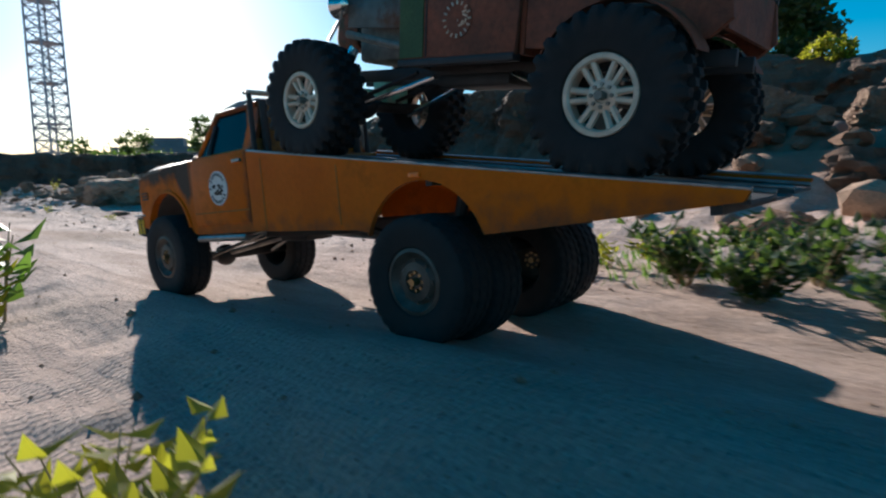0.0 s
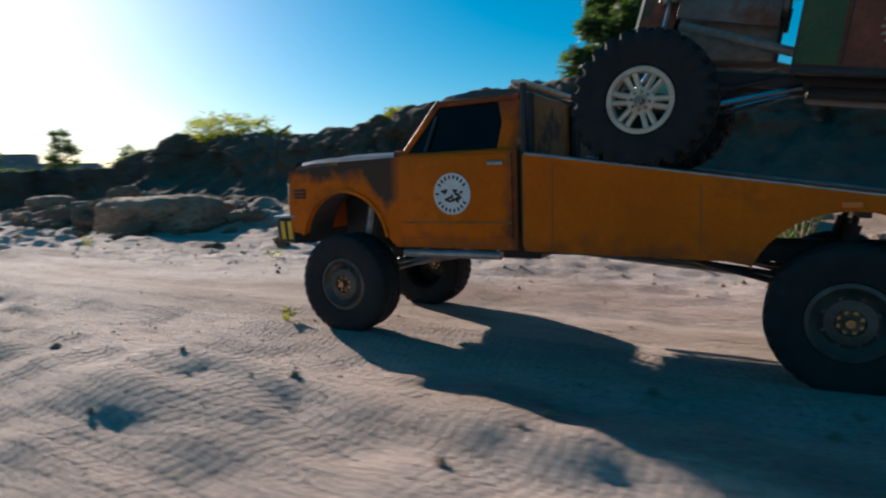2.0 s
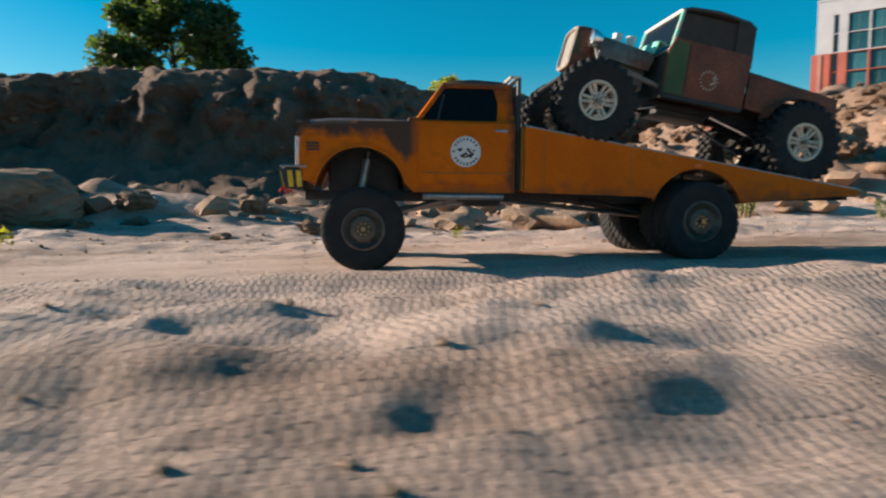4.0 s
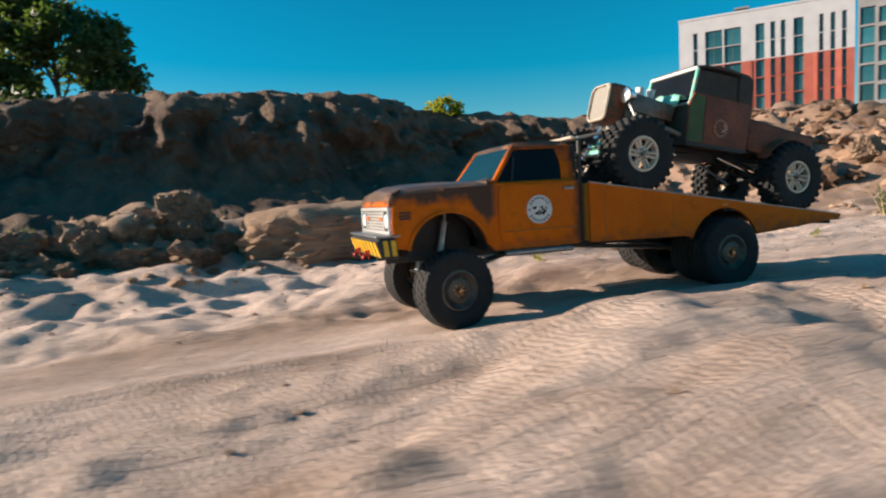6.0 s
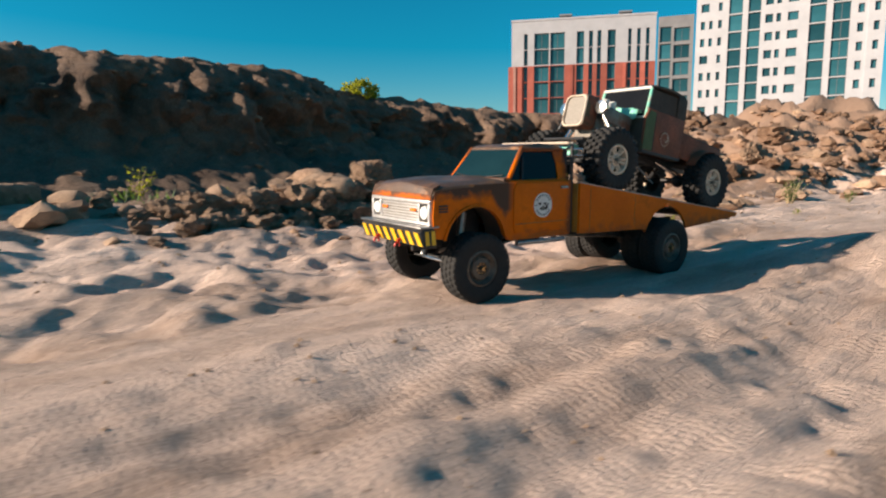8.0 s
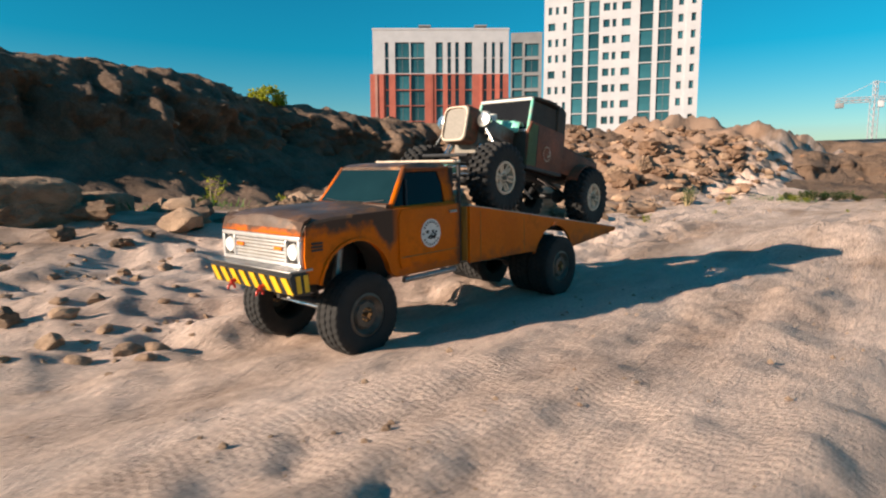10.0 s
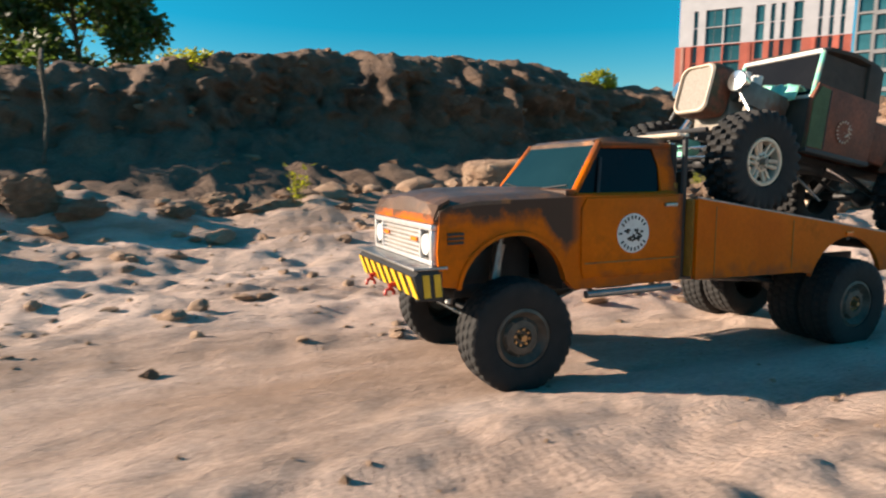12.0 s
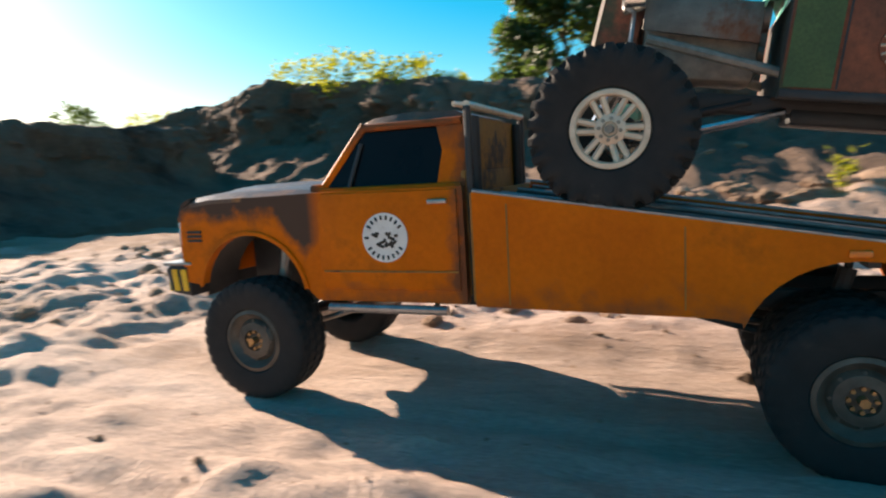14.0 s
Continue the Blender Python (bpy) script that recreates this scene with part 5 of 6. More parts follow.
def weed(x, y, high, leaves, size, mat, label, seed, spread=0.5, z=None):
    """A low plant of several leaning stems with leaves along them."""
    rnd = random.Random(seed)
    base = float(ground(x, y)) if z is None else z
    plant = tagged(new("weed"), label, "plant")
    plant.matrix_basis = pose(x, y, base - 0.004)
    stems, foliage = bmesh.new(), bmesh.new()
    count = max(3, leaves // 9)
    for k in range(count):
        a = rnd.uniform(0, 2 * math.pi)
        lean = Vector((math.cos(a), math.sin(a), 0)) * spread * rnd.uniform(0.2, 1.0)
        tip = Vector((0, 0, high * rnd.uniform(0.6, 1.0))) + lean * high
        foot = Vector((math.cos(a), math.sin(a), 0)) * high * 0.06
        mid = (foot + tip) / 2 + Vector((0, 0, high * 0.08))
        tube(stems, foot, mid, high * 0.012, 5, high * 0.009)
        tube(stems, mid, tip, high * 0.009, 5, high * 0.004)
        for i in range(leaves // count):
            s = 0.15 + 0.85 * (i + rnd.random()) / (leaves / count)
            p = foot.lerp(mid, s * 2) if s < 0.5 else mid.lerp(tip, s * 2 - 1)
            b = rnd.uniform(0, 2 * math.pi)
            d = Vector((math.cos(b), math.sin(b), rnd.uniform(-0.1, 0.7)))
            leaf_quad(foliage, p, d, d.cross(Vector((0, 0, 1))), size * rnd.uniform(0.6, 1.2), size * rnd.uniform(0.35, 0.6))
    part("stem", stems, DRY, plant)
    part("foliage", foliage, mat, plant)
    return plant


def tree(x, y, z, high, width, leaves, leaf, seed, label, mat=LEAF, low=0.22):
    """A tapered trunk with limbs and a crown of many leaves in uneven clumps."""
    rnd = random.Random(seed)
    t = tagged(new("tree"), label, "tree")
    t.matrix_basis = pose(x, y, z)
    wood, crown = bmesh.new(), bmesh.new()
    tube(wood, (0, 0, -0.5), (0, 0, high * 0.35), high * 0.022, 9, high * 0.016)
    tube(wood, (0, 0, high * 0.35), (width * 0.03, 0, high * 0.85), high * 0.016, 8, high * 0.004)
    clumps = []
    for k in range(46):
        a, s = rnd.uniform(0, 2 * math.pi), rnd.random()
        zz = low + (0.96 - low) * s
        r = width / 2 * math.sqrt(max(0.0, 1 - ((zz - 0.52) / 0.52) ** 2)) * math.sqrt(rnd.uniform(0.15, 1.0)) * 0.9
        c = Vector((math.cos(a) * r, math.sin(a) * r, high * zz))
        clumps.append((c, width * rnd.uniform(0.09, 0.17)))
        if k % 3 == 0:
            tube(wood, (0, 0, high * max(0.2, zz - 0.22)), c, high * 0.006, 6, high * 0.002)
    for k in range(leaves):
        c, r = rnd.choice(clumps)
        d = Vector((rnd.gauss(0, 1), rnd.gauss(0, 1), rnd.gauss(0, 0.8))).normalized()
        p = c + d * r * rnd.uniform(0.4, 1.08)
        b = Vector((rnd.gauss(0, 1), rnd.gauss(0, 1), rnd.gauss(0, 0.6))).normalized()
        leaf_quad(crown, p, b, b.cross(d + Vector((0.01, 0.02, 0.03))), leaf * rnd.uniform(0.6, 1.3), leaf * rnd.uniform(0.5, 0.9))
    part("trunk", wood, BARK, t)
    part("crown", crown, mat, t)
    return t


# ---- buildings far behind ----
def frame_at(p, q):
    """A facade's own axes: x along it, y away from the viewer, z up."""
    p, q = Vector((*p, 0)), Vector((*q, 0))
    u = (q - p).normalized()
    m = Matrix.Identity(4)
    m.col[0][:3], m.col[1][:3], m.col[2][:3], m.col[3][:3] = u, Vector((0, 0, 1)).cross(u), (0, 0, 1), p
    return m, (q - p).length


def window(parent, x0, x1, z0, z1, store, y=0.0):
    """A recessed pane in a frame with a middle bar, shared between windows of one size."""
    w, h = x1 - x0, z1 - z0
    key = (round(w, 1), round(h, 1))
    at = pose((x0 + x1) / 2, y, (z0 + z1) / 2)
    if key not in store:
        bm = bmesh.new()
        box(bm, -w / 2, w / 2, -0.06, 0.0, -h / 2, -h / 2 + 0.12)
        box(bm, -w / 2, w / 2, -0.06, 0.0, h / 2 - 0.12, h / 2)
        box(bm, -w / 2, -w / 2 + 0.1, -0.06, 0.0, -h / 2, h / 2)
        box(bm, w / 2 - 0.1, w / 2, -0.06, 0.0, -h / 2, h / 2)
        bars = max(1, round(w / 1.6))
        for k in range(1, bars):
            box(bm, -w / 2 + w * k / bars - 0.04, -w / 2 + w * k / bars + 0.04, -0.05, 0.0, -h / 2, h / 2)
        win = part("window", bm, FRAME_GREY, parent, at=at)
        pane = part("pane", box(bmesh.new(), -w / 2 + 0.1, w / 2 - 0.1, -0.02, 0.02, -h / 2 + 0.12, h / 2 - 0.12), PANE, win)
        store[key] = (win, pane)
    else:
        win = again(store[key][0], parent, at)
        again(store[key][1], win, Matrix())


def wall_with_holes(x0, x1, z0, z1, holes, deep=0.5, y=0.0):
    """A wall of blocks left between its openings, with real depth. holes: (x0, x1, z0, z1)."""
    bm = bmesh.new()
    xs = sorted({x0, x1, *[h[0] for h in holes], *[h[1] for h in holes]})
    for a, b in zip(xs, xs[1:]):
        cut = sorted((h[2], h[3]) for h in holes if h[0] < (a + b) / 2 < h[1])
        z = z0
        for c, d in cut + [(z1, z1)]:
            if c - z > 0.01:
                box(bm, a, b, y, y + deep, z, c)
            z = d
    return bm


def hospital():
    m, wide = frame_at((-78.4, -86.9), (-95.5, -66.8))
    b = tagged(new("office_building"), "white and red office block with tall window strips", "building")
    b.matrix_basis = m
    top, split, k = 28.1, 19.8, wide / 540
    cols = [(48, 63), (88, 145), (150, 205), (250, 278), (296, 311), (327, 342), (365, 395), (440, 453), (472, 486), (504, 518)]
    cols = [(a * k, c * k) for a, c in cols]
    store, upper, lower = {}, [], []
    for a, c in cols:
        upper += [(a, c, split + 0.15, split + 3.0), (a, c, split + 3.1, split + 6.0)]
        lower += [(a, c, z, z + 2.88) for z in (split - 2.95, split - 5.95, split - 8.95, split - 11.95)]
    part("white_wall", wall_with_holes(0, wide, split, top, upper), PLASTER, b, "white upper wall")
    part("red_wall", wall_with_holes(-0.6, wide, 0, split, lower, 0.7, -0.15), BRICK_RED, b, "red clad lower wall")
    for h in upper + lower:
        window(b, *h, store, 0.30)
    rnd = random.Random(2)
    for i in range(22):
        x = wide * (i + 0.5) / 22
        if not any(a - 0.5 < x < c + 0.5 for a, c in cols):
            part("cladding_strip", box(bmesh.new(), x - 0.25, x + 0.25, -0.30, -0.16, 6, split - 0.1), (PINK, BRICK_RED, GREY_WALL, PINK)[i % 4], b)
    part("core", box(bmesh.new(), 0, wide, 0.52, 16, 0, top - 0.2), GREY_WALL, b)
    part("parapet", box(bmesh.new(), -0.1, wide + 0.1, -0.1, 0.5, top, top + 0.35), PLASTER, b)
    for x in (wide * 0.38, wide * 0.80):
        part("roof_vent", box(bmesh.new(), x - 0.9, x + 0.9, 3, 5, top, top + 1.3, 0.1), GREY_WALL, b)
        part("vent_cap", box(bmesh.new(), x - 1.2, x + 1.2, 2.7, 5.3, top + 1.3, top + 1.6), GREY_WALL, b)
    # the grey wing on the corner
    m2, wide2 = frame_at((-95.7, -66.5), (-98.9, -61.4))
    g = tagged(new("stair_wing"), "grey corner wing with dark glazing", "building")
    g.matrix_basis = m2
    holes = []
    for z in range(2, 26, 3):
        holes += [(0.3, wide2 * 0.38, z, z + 2.7), (wide2 * 0.45, wide2 * 0.9, z, z + 2.4)]
    part("grey_wall", wall_with_holes(0, wide2, 0, top - 0.6, holes), GREY_WALL, g)
    store = {}
    for h in holes:
        window(g, *h, store, 0.30)
    part("core", box(bmesh.new(), 0, wide2, 0.52, 14, 0, top - 0.8), GREY_WALL, g)


def high_rise():
    m, wide = frame_at((-98.9, -61.0), (-109.6, -35.4))
    b = tagged(new("apartment_tower"), "tall white apartment tower with glazed balcony strips", "building")
    b.matrix_basis = m
    k, floor_h, floors = wide / 710, 2.95, 24
    small = [(20, 38), (55, 70), (92, 108), (280, 310), (322, 340), (365, 405), (615, 637)]
    strips = [(135, 190), (212, 262), (445, 505), (528, 590)]
    holes = []
    for f in range(2, floors):
        z = f * floor_h
        for i, (a, c) in enumerate(small):
            if (i in (0, 1)) and f % 3 == 0:
                if i == 0:
                    holes.append((20 * k, 54 * k, z + 0.9, z + 2.3))
                continue
            holes.append((a * k, c * k, z + 0.9, z + 2.3))
        for a, c in strips:
            holes.append((a * k, c * k, z + 0.10, z + 2.88))
    top = floors * floor_h + 2
    part("white_wall", wall_with_holes(0, 650 * k, 0, top, holes), PLASTER, b, "white rendered wall")
    holes2 = [(670 * k, 690 * k, f * floor_h + 0.9, f * floor_h + 2.3) for f in range(2, 16)]
    part("side_wall", wall_with_holes(650 * k, 710 * k, 0, 17 * floor_h, holes2, 0.6, -0.3), PLASTER, b)
    store = {}
    for h in holes:
        window(b, *h, store, 0.30)
    for h in holes2:
        window(b, *h, store, 0.10)
    for f in range(3, floors, 1):
        for a, c in strips:
            if f > 12 and f % 2 == 0:
                part("balcony_rail", box(bmesh.new(), a * k, c * k, -0.05, 0.05, f * floor_h + 0.3, f * floor_h + 1.1), FRAME_GREY, b)
    part("core", box(bmesh.new(), 0, 705 * k, 0.62, 16, 0, 17 * floor_h), GREY_WALL, b)
    part("core", box(bmesh.new(), 0, 650 * k, 0.62, 16, 17 * floor_h, top), GREY_WALL, b)


def mast():
    t = tagged(new("lattice_tower"), "tall grey lattice radio tower", "tower")
    t.matrix_basis = pose(177.3, -48.5, 0, 0, 0, 20)
    half, top = 3.0, 96.0
    bm = bmesh.new()
    for a in (-1, 1):
        for c in (-1, 1):
            part("leg", tube(bmesh.new(), (a * half, c * half, 0), (a * half * 0.8, c * half * 0.8, top), 0.28, 6), LATTICE, t)
    z = 0.0
    while z < top - 3:
        s0, s1 = half * (1 - 0.2 * z / top), half * (1 - 0.2 * (z + 3) / top)
        for (a, b), (c, d) in (((-1, -1), (1, -1)), ((1, -1), (1, 1)), ((1, 1), (-1, 1)), ((-1, 1), (-1, -1))):
            tube(bm, (a * s0, b * s0, z), (c * s1, d * s1, z + 3), 0.13, 4)
            tube(bm, (c * s0, d * s0, z), (a * s1, b * s1, z + 3), 0.13, 4)
            tube(bm, (a * s1, b * s1, z + 3), (c * s1, d * s1, z + 3), 0.15, 4)
        z += 3.0
    tagged(part("bracing", bm, LATTICE, t), kind="stuff")
    for k in range(9):
        part("platform", box(bmesh.new(), -2.6, 2.6, -2.6, 2.6, 10.0 * k + 6, 10.0 * k + 6.25), LATTICE, t)


def low_block():
    m, wide = frame_at((147, -83), (163, -60))
    b = tagged(new("low_building"), "long low grey-blue building on the skyline", "building")
    b.matrix_basis = Matrix(m)
    store, holes = {}, []
    for z in (2, 5.6):
        holes += [(x, x + 2.2, z, z + 2.0) for x in np.arange(1.5, wide - 3, 3.4)]
    part("wall", wall_with_holes(0, wide, 0, 9.4, holes), GREY_WALL, b)
    for h in holes:
        window(b, *h, store, 0.3)
    part("core", box(bmesh.new(), 0, wide, 0.52, 12, 0, 9.2), GREY_WALL, b)
    part("roof_box", box(bmesh.new(), wide * 0.45, wide * 0.75, 2, 8, 9.2, 11.6), GREY_WALL, b)


hospital()
high_rise()
mast()
low_block()
tree(11.3, -42.0, 0.8, 12.2, 9.4, 15000, 0.46, 11, "large leafy green tree on top of the bank", LEAF, 0.1)
tree(77.0, -38.0, 1.0, 8.2, 4.2, 1400, 0.40, 12, "small thin tree on the skyline")
tree(78.5, -30.3, 1.0, 6.2, 5.0, 1400, 0.40, 13, "small thin tree on the skyline")
tree(70.0, -43.0, 1.0, 6.0, 5.0, 1200, 0.40, 14, "small thin tree on the skyline")
tree(64.0, -50.0, 1.0, 7.4, 6.4, 1600, 0.40, 15, "small thin tree on the skyline")
for i, (x, y, z, h, w) in enumerate(((9.2, -6.5, 1.0, 0.50, 0.9), (10.0, -6.6, 1.05, 0.60, 1.1), (10.8, -6.8, 1.05, 0.55, 1.0), (8.7, -6.6, 0.92, 0.35, 0.6), (6.2, -6.6, 1.05, 0.3, 0.7), (0.9, -6.6, 1.15, 0.25, 0.5), (14.8, -8.4, 0.7, 0.7, 1.3), (2.2, -6.7, 1.2, 0.2, 0.4))):
    tree(x, y, z, h, w, 900, 0.055, 30 + i, "yellow-green bush on the edge of the bank", WEED, 0.05)
rnd = random.Random(77)
for i in range(26):
    a = radians(rnd.uniform(-64, 20))
    d = rnd.uniform(44, 60)
    tree(3 + d * math.cos(a), d * math.sin(a), 0.7, rnd.uniform(1.2, 2.8), rnd.uniform(2.5, 5.0), 420, 0.28, 100 + i, "dark bush on the far bank", LEAF, 0.05)

# ---- the model trucks ----
TRUCK, WHEELS = hauler()
ROD = rat_rod()

# ---- clods, weeds, sticks ----
CLODS = [lump(k, 0.75, 3, 1.0) for k in range(9)]
BROWN_CLODS = []
for me in CLODS:
    dark = me.copy()
    dark.materials[0] = CLOD_BROWN
    BROWN_CLODS.append(dark)
BOULDER = [lump(20 + k, 0.85, 5, 0.42) for k in range(5)]
LEDGE = [block_of_clay(3, 2.0), block_of_clay(6, 1.3), block_of_clay(8)]
BIG = "large crumbling clay boulder lying on the sand"
stone("boulder", LEDGE[0], 3.55, -0.94, 0.66, 0.36, 0.25, 8, "long flat-topped block of clay lying on the sand", "boulders", 0.16)
stone("boulder", LEDGE[1], 5.33, -1.35, 0.30, 0.25, 0.19, -6, BIG, "boulders", 0.16)
stone("boulder", LEDGE[2], 5.08, -1.44, 0.19, 0.17, 0.16, 40, BIG, "boulders", 0.16)
for k, (x, y, sx, sy, sz, turn) in enumerate(((4.02, -1.08, 0.19, 0.18, 0.16, 30), (4.14, -1.02, 0.13, 0.12, 0.13, 75), (4.10, -0.94, 0.09, 0.08, 0.08, 15), (4.25, -1.00, 0.15, 0.13, 0.13, 80), (3.98, -0.90, 0.12, 0.10, 0.09, 10), (4.45, -1.04, 0.22, 0.15, 0.12, 50),
                                             (6.70, -1.18, 0.14, 0.12, 0.12, 20), (6.78, -0.90, 0.15, 0.09, 0.07, 75), (0.16, -1.62, 0.26, 0.2, 0.22, 15), (0.42, -1.80, 0.22, 0.2, 0.2, 70),
                                             (-0.12, -1.75, 0.24, 0.22, 0.2, 120), (6.25, -1.75, 0.2, 0.16, 0.14, 50), (4.62, -1.05, 0.15, 0.13, 0.12, 10))):
    stone("boulder", BOULDER[k % 5], x, y, sx, sy, sz, turn, BIG, "boulders", 0.14)
rnd = random.Random(5)
for k in range(95):
    x = rnd.uniform(2.3, 7.6)
    y = -1.05 + rnd.gauss(0, 0.22) - (0.25 if x > 5.6 else 0)
    s = 0.035 + 0.07 * rnd.random() ** 2
    stone("clod", CLODS[k % 9], x, y, s * rnd.uniform(0.9, 1.5), s, s * rnd.uniform(0.7, 1.0), rnd.uniform(0, 360), "small dry clod of clay on the sand", "clods beside the lane", 0.2)
for k in range(46):
    x, y = rnd.uniform(3.85, 4.75), -1.03 + rnd.gauss(0, 0.07)
    s = 0.05 + 0.07 * rnd.random()
    stone("clod", CLODS[k % 9], x, y, s * rnd.uniform(0.9, 1.3), s, s * rnd.uniform(0.9, 1.2), rnd.uniform(0, 360), "knobbly dry clod of clay beside the lane", "clods beside the lane", 0.12)
for k in range(190):
    x, y = rnd.uniform(-2.6, 1.5), rnd.uniform(-5.4, -1.15)
    if (0.35 - x) * 0.95 + (-1.1 - y) * 0.22 < -0.15:
        continue
    s = 0.06 + 0.26 * rnd.random() ** 2.2
    stone("clod", (CLODS, BROWN_CLODS)[k % 5 > 0][k % 9], x, y, s * rnd.uniform(0.9, 1.4), s, s * rnd.uniform(0.7, 1.0), rnd.uniform(0, 360), ("pale clod of clay in the spoil heap", "brown clod of earth in the spoil heap")[k % 5 > 0], "clods in the heap", 0.25)
SMALL = [lump(40 + k, 0.75, 2, 1.0) for k in range(6)]
spots = []
for k in range(520):
    x, y = rnd.uniform(0.6, 7.6), -1.05 - 3.6 * rnd.random() ** 2
    if x > 6.0 and rnd.random() < 0.6:
        continue
    spots.append((x, y, float(ground(x, y)), 0.03 + 0.15 * rnd.random() ** 3))
heap_spots = []
for k in range(900):
    x, y = rnd.uniform(-2.8, 0.8), rnd.uniform(-5.2, -0.9)
    if (0.35 - x) * 0.95 + (-1.1 - y) * 0.22 > 0:
        (spots if k % 3 == 0 else heap_spots).append((x, y, float(ground(x, y)), 0.035 + 0.14 * rnd.random() ** 2.5))
rubble("heap_rubble", heap_spots, SMALL, "broken brown earth in the spoil heap", "rubble", 8, CLOD_BROWN)
rubble("rubble", spots, SMALL, "broken clay between the lane and the bank", "rubble", 6)

spots = []
for k in range(620):
    x, y = (rnd.uniform(5.3, 8.2), -0.22 - 0.95 * rnd.random()) if k % 4 else (rnd.uniform(3.2, 5.4), -0.55 - 0.5 * rnd.random())
    spots.append((x, y, float(ground(x, y)) - 0.002, 0.007 + 0.032 * rnd.random() ** 3))
rubble("crumbs", spots, SMALL, "loose grey-brown crumbs of clay on the sand", "rubble", 9)

# the edge and the face of the bank are crowned with clods that sit in them
spots = []
tops = {}
for v in BANK.data.vertices:
    c = round(v.co.x / 0.10)
    if v.co.y < -4.5 and (c not in tops or v.co.z > tops[c].z):
        tops[c] = v.co.copy()
for c, p in sorted(tops.items()):
    if -18 < c < 130 and rnd.random() < 0.8:
        s = 0.05 + 0.08 * rnd.random() ** 1.8
        spots.append((p.x, p.y + 0.03, p.z - 0.035 - s * 0.15, s))
for v in rnd.sample(list(BANK.data.vertices), 900):
    if 0.05 < v.co.z < 1.3 and v.co.x > -3.0 and v.co.x < 13:
        s = 0.03 + 0.13 * rnd.random() ** 3
        spots.append((v.co.x, v.co.y, v.co.z - s * 0.3, s))
rubble("bank_clods", spots, SMALL, "brown clods stuck in the face and edge of the bank", "rubble", 7, CLOD_BROWN)


def gravel():
    """Crumbs of clay and grit all over the sand."""
    rnd = np.random.RandomState(3)
    count = 6000
    x, y = rnd.uniform(-1.0, 7.8, count), rnd.normal(-0.45, 0.75, count)
    lane = np.abs(y - np.interp(x, WX + 0.25, WY)) < 0.17
    s = 0.0014 + 0.0048 * rnd.rand(count) ** 4
    s[lane] *= 0.5
    z = ground(x, y)
    shape = np.array([(1, 0, 0), (0, 1, 0), (-1, 0, 0), (0, -1, 0), (0, 0, 0.8), (0, 0, -0.6)], float)
    tri = np.array([(0, 1, 4), (1, 2, 4), (2, 3, 4), (3, 0, 4), (1, 0, 5), (2, 1, 5), (3, 2, 5), (0, 3, 5)])
    v = shape[None] * (0.7 + 0.6 * rnd.rand(count, 6, 1)) * s[:, None, None] + np.stack([x, y, z + s * 0.3], 1)[:, None]
    f = tri[None] + (np.arange(count) * 6)[:, None, None]
    tagged(new("grit", mesh_of("grit", v.reshape(-1, 3).tolist(), f.reshape(-1, 3).tolist(), CLOD)), "crumbs of clay and grit on the sand", "gravel", kind="stuff")


def grass(x, y, radius, count, high, mat, label, seed):
    rnd = random.Random(seed)
    bm = bmesh.new()
    for k in range(count):
        a, r = rnd.uniform(0, 2 * math.pi), radius * math.sqrt(rnd.random())
        px, py = x + r * math.cos(a) * 1.5, y + r * math.sin(a)
        b = rnd.uniform(0, 2 * math.pi)
        d = Vector((math.cos(b), math.sin(b), rnd.uniform(0.7, 2.0))).normalized()
        p = Vector((px, py, float(ground(px, py))))
        leaf_quad(bm, p, d, d.cross(Vector((0.3, 0.2, 1))), high * rnd.uniform(0.5, 1.2), high * 0.11)
    tagged(part("grass", bm, mat), label, "grass", kind="stuff")


gravel()
grass(0.0, -0.36, 0.16, 170, 0.036, GREEN_WEED, "tufts of green grass on the sand", 1)
grass(-0.25, -0.60, 0.20, 140, 0.036, GREEN_WEED, "tufts of green grass on the sand", 2)
grass(4.75, -1.5, 0.2, 200, 0.05, GREEN_WEED, "tufts of green grass among clods", 3)
YW, GW = "yellow-green weed growing in the sand", "green broad-leaved weed growing in the sand"
weed(0.565, 0.335, 0.165, 48, 0.052, GREEN_WEED, GW, 1, 0.30)
weed(0.53, 0.355, 0.105, 30, 0.040, WEED, YW, 2, 0.5)
weed(-0.09, 0.425, 0.085, 120, 0.027, WEED, YW, 3, 0.8)
weed(0.05, -0.36, 0.06, 40, 0.022, WEED, YW, 4, 0.9)
weed(-0.12, -0.50, 0.07, 40, 0.024, WEED, YW, 5, 0.8)
BUSHY = "bushy dark green weed growing in the sand"
for k, (x, y, high) in enumerate(((-0.10, -0.27, 0.10), (-0.20, -0.20, 0.09), (-0.24, -0.33, 0.11), (-0.36, -0.12, 0.09), (-0.34, -0.36, 0.10), (-0.46, -0.22, 0.10), (-0.48, 0.02, 0.07), (-0.60, -0.10, 0.11), (-0.14, -0.45, 0.09))):
    weed(x, y, high * 0.85, 200, 0.027, LEAF, BUSHY, 21 + k, 1.1)
weed(0.10, -0.27, 0.045, 80, 0.024, WEED, YW, 34, 1.0)
weed(-0.02, -0.40, 0.060, 110, 0.026, WEED, YW, 35, 1.0)
weed(1.63, 0.175, 0.025, 20, 0.014, WEED, YW, 6, 0.9)
weed(3.19, -0.42, 0.05, 30, 0.02, WEED, YW, 7, 0.7)
weed(2.25, -0.40, 0.03, 24, 0.016, WEED, YW, 8, 0.9)
weed(6.07, -1.24, 0.12, 60, 0.028, WEED, YW, 9, 0.4)
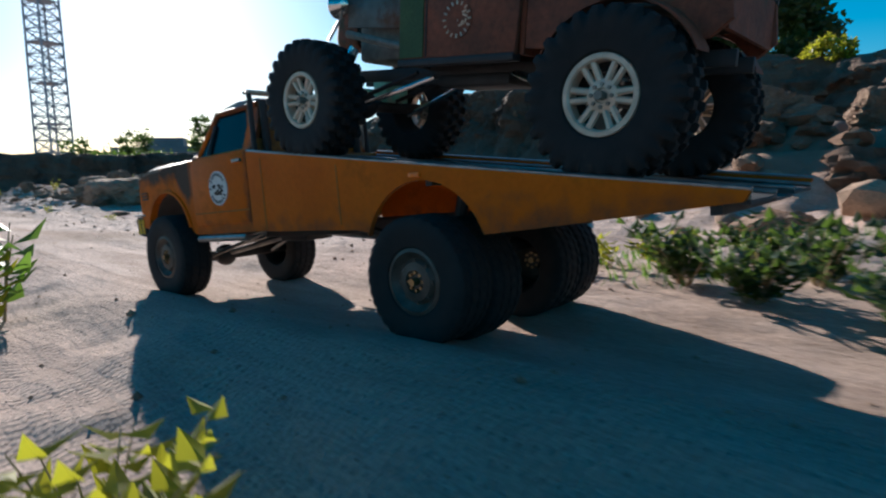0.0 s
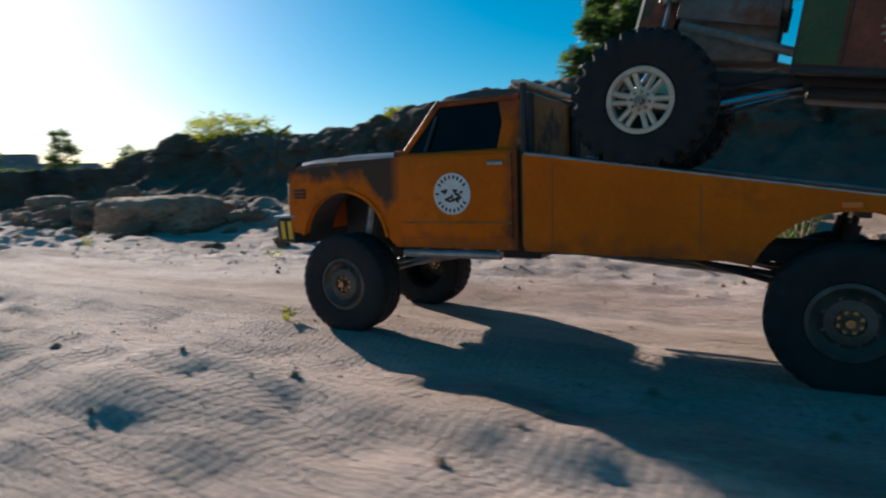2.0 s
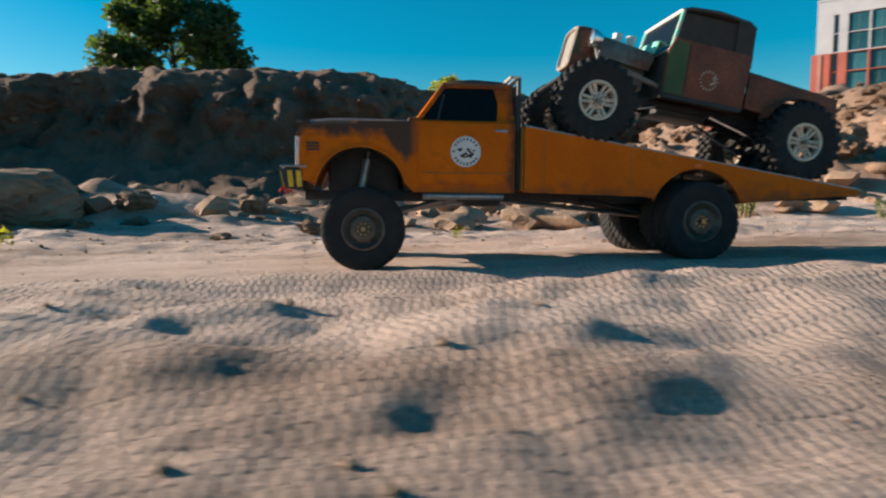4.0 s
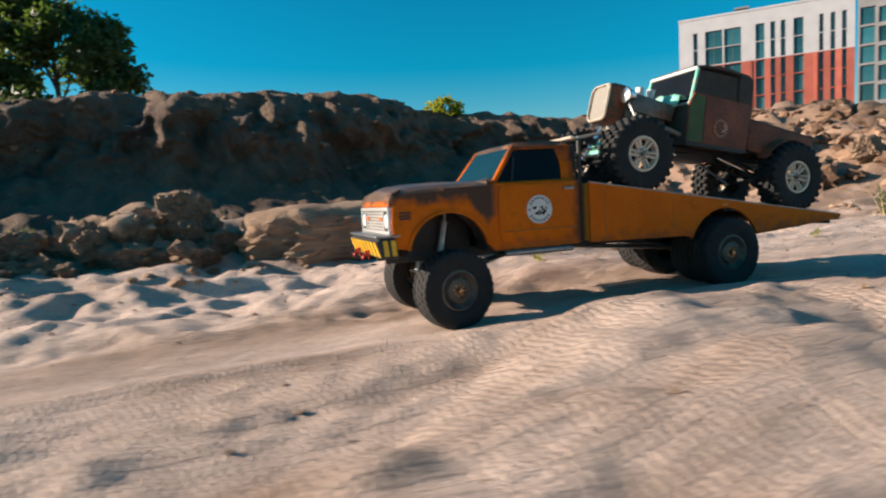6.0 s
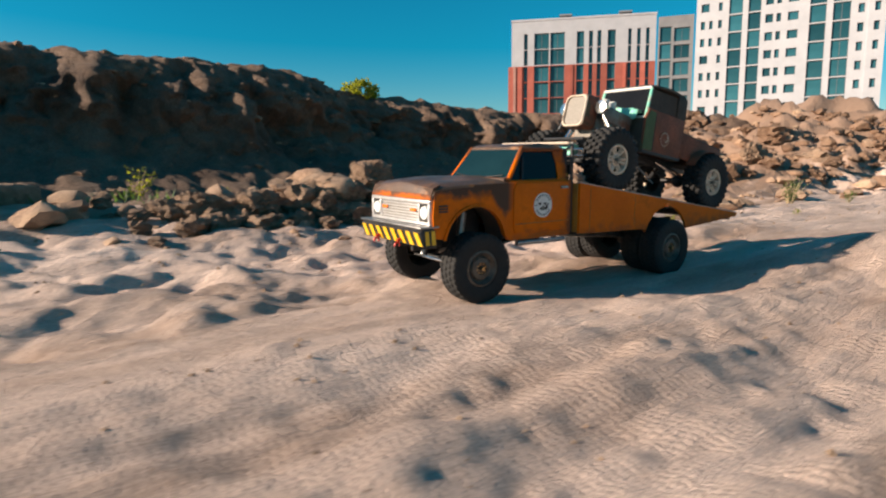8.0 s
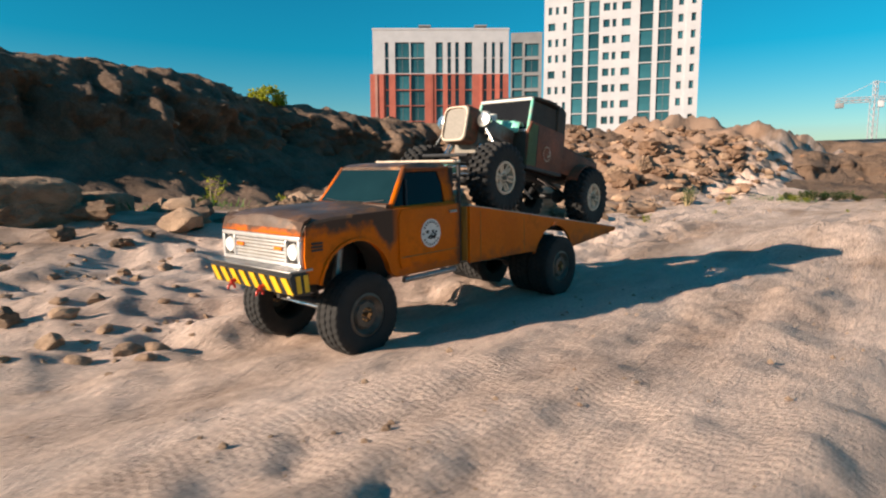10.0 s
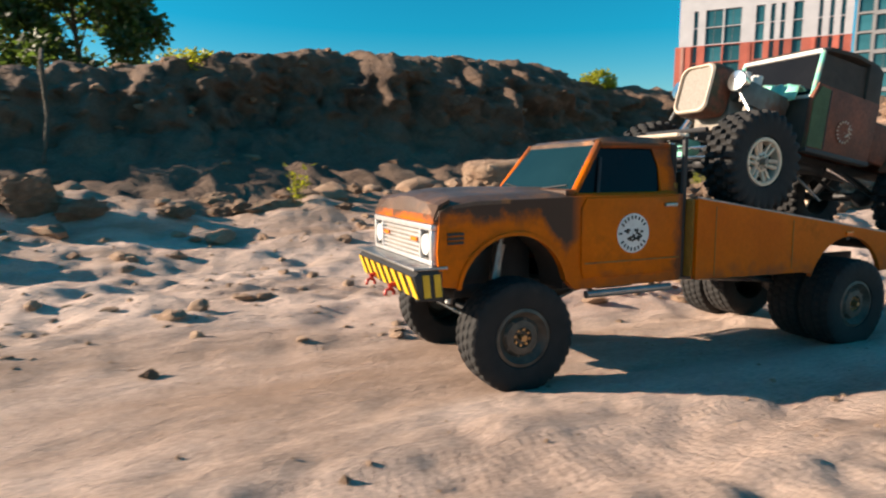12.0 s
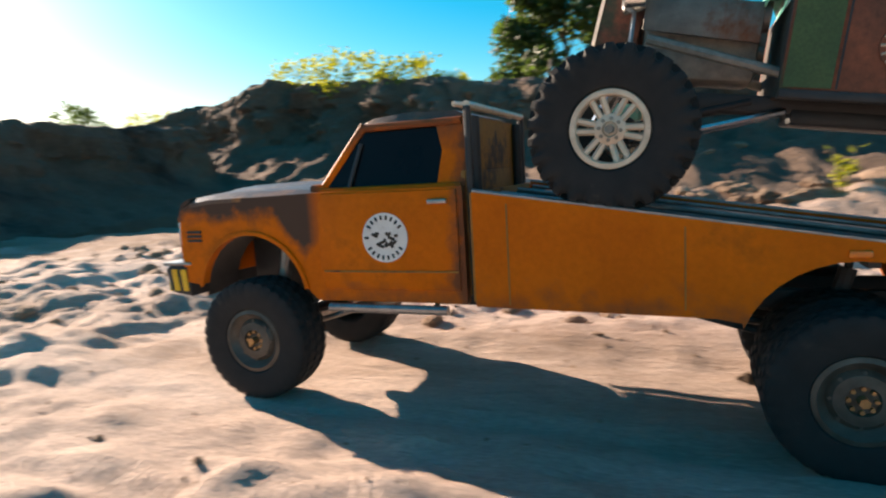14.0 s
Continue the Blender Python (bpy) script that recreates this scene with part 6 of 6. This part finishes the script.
weed(6.93, -0.97, 0.115, 70, 0.030, WEED, YW, 10, 0.4)
weed(4.72, -1.42, 0.12, 50, 0.028, WEED, YW, 11, 0.5)
weed(4.50, -1.30, 0.06, 40, 0.022, WEED, YW, 12, 0.9)
weed(1.08, -0.92, 0.19, 220, 0.024, GREEN_WEED, "bushy green weed at the foot of the heap", 13, 0.5)
weed(0.72, -0.72, 0.09, 90, 0.018, GREEN_WEED, "bushy green weed at the foot of the heap", 14, 0.6)
weed(1.41, -4.3, 0.22, 80, 0.045, WEED, "yellow-green weed at the foot of the bank", 15, 0.4)
weed(2.4, -3.2, 0.18, 70, 0.04, WEED, "yellow-green weed at the foot of the bank", 16, 0.5)
stone("clod", CLODS[2], 3.28, -0.58, 0.05, 0.04, 0.035, 20, "small dry clod of clay on the sand", "clods beside the lane", 0.2)
stone("clod", CLODS[4], 6.42, -0.20, 0.022, 0.018, 0.016, 20, "small dry clod of clay on the sand", "clods beside the lane", 0.2)
# a root hanging down the bank
bm = bmesh.new()
for p, q, r in (((7.33, -5.35, 1.02), (7.30, -5.22, 0.6), 0.022), ((7.30, -5.22, 0.6), (7.33, -5.05, 0.22), 0.018), ((7.33, -5.35, 1.02), (7.36, -5.6, 1.15), 0.02)):
    tube(bm, p, q, r, 7, r * 0.8)
tagged(part("stake", bm, BARK), "grey weathered wooden stake leaning on the bank", "stake")


def far_crane(x, y, high, turn):
    """A tower crane: a lattice mast, jib, short counter jib with its weight, cab and tie rods."""
    crane = tagged(new("tower_crane"), "pale tower crane far behind the pit", "crane")
    crane.matrix_basis = pose(x, y, float(ground(x, y)), 0, 0, turn)

    def truss(p, q, half, bays):
        p, q = Vector(p), Vector(q)
        d = (q - p) / bays
        u = d.orthogonal().normalized() * half
        w = d.normalized().cross(u)
        bm = bmesh.new()
        rails = (u + w, u - w, -u - w, -u + w)
        for k, r in enumerate(rails):
            tube(bm, p + r, q + r, 0.13, 4)
            for i in range(bays):
                tube(bm, p + d * i + r, p + d * (i + 1) + rails[(k + 1) % 4], 0.08, 4)
        return bm
    part("mast", truss((0, 0, -0.4), (0, 0, high), 0.9, 12), LATTICE, crane)
    part("jib", truss((1, 0, high), (34, 0, high), 0.6, 14), LATTICE, crane)
    part("counter_jib", truss((-1, 0, high), (-11, 0, high), 0.6, 5), LATTICE, crane)
    part("peak", truss((0, 0, high), (0, 0, high + 6), 0.5, 3), LATTICE, crane)
    part("weight", box(bmesh.new(), -11, -8.5, -0.9, 0.9, high - 2.4, high - 0.6, 0.1), GREY_WALL, crane)
    part("cab", box(bmesh.new(), 0.9, 2.6, -0.8, 0.8, high - 2.6, high - 0.7, 0.1), PLASTER, crane)
    for q in ((22, 0, high + 0.6), (-10, 0, high + 0.6)):
        part("tie_rod", tube(bmesh.new(), (0, 0, high + 5.8), q, 0.10, 5), LATTICE, crane)


def low_building(x, y, turn, long, deep, high):
    house = tagged(new("low_building"), "long low white building with a flat roof", "building")
    house.matrix_basis = pose(x, y, float(ground(x, y)) - 0.4, 0, 0, turn)
    part("wall", box(bmesh.new(), -long / 2, long / 2, -deep / 2, deep / 2, 0, high, 0.05), PLASTER, house)
    part("roof", box(bmesh.new(), -long / 2 - 0.3, long / 2 + 0.3, -deep / 2 - 0.3, deep / 2 + 0.3, high, high + 0.5, 0.05), GREY_WALL, house)
    pane = None
    for k in range(int(long // 4)):
        for z in range(int(high // 3.4)):
            at = pose(-long / 2 + 2 + 4 * k, deep / 2, 1.2 + 3.4 * z)
            pane = again(pane, house, at) if pane else part("window", box(bmesh.new(), -0.9, 0.9, -0.05, 0.06, 0, 1.6, 0.02), PANE, house, at=at)


far_crane(-243.0, -20.0, 25.0, 100)
low_building(-205.0, -12.0, -88, 44, 14, 9.5)

def motions():
    def rig(t):
        x, y, z, lean, pitch, head = on_way(t)
        return pose(x, y, z, lean, pitch, head)
    walk(TRUCK, [(w[0], pose(*w[1:])) for w in WAY])
    walk(ROD, [(w[0], pose(*w[1:]) @ RIDE) for w in WAY])
    times = [k * 0.1 for k in range(141)]
    for wheel, at in WHEELS:
        rows = []
        side = 1 if at.to_3x3()[1][1] > 0 else -1
        for t in times:
            x, y, _, _, _, head = on_way(min(t, 13.999))
            turn = x / R * side
            steer = Matrix()
            if at.translation.x > 0.3:
                a, b = on_way(max(0.0, t - 0.3)), on_way(min(13.999, t + 0.3))
                steer = Matrix.Rotation(radians(max(-12, min(12, (b[5] - a[5]) * 3.0))), 4, "Z")
            body = rig(min(t, 13.999))
            hub = body @ at.translation
            reach = float(ground(hub.x, hub.y)) + R - 0.002 - hub.z
            lift = Matrix.Translation((0, 0, max(-0.024, min(0.012, reach))))
            rows.append((t, lift @ Matrix.Translation(at.translation) @ steer @ at.to_3x3().to_4x4() @ Matrix.Rotation(turn, 4, "Y")))
        walk(wheel, rows)


motions()
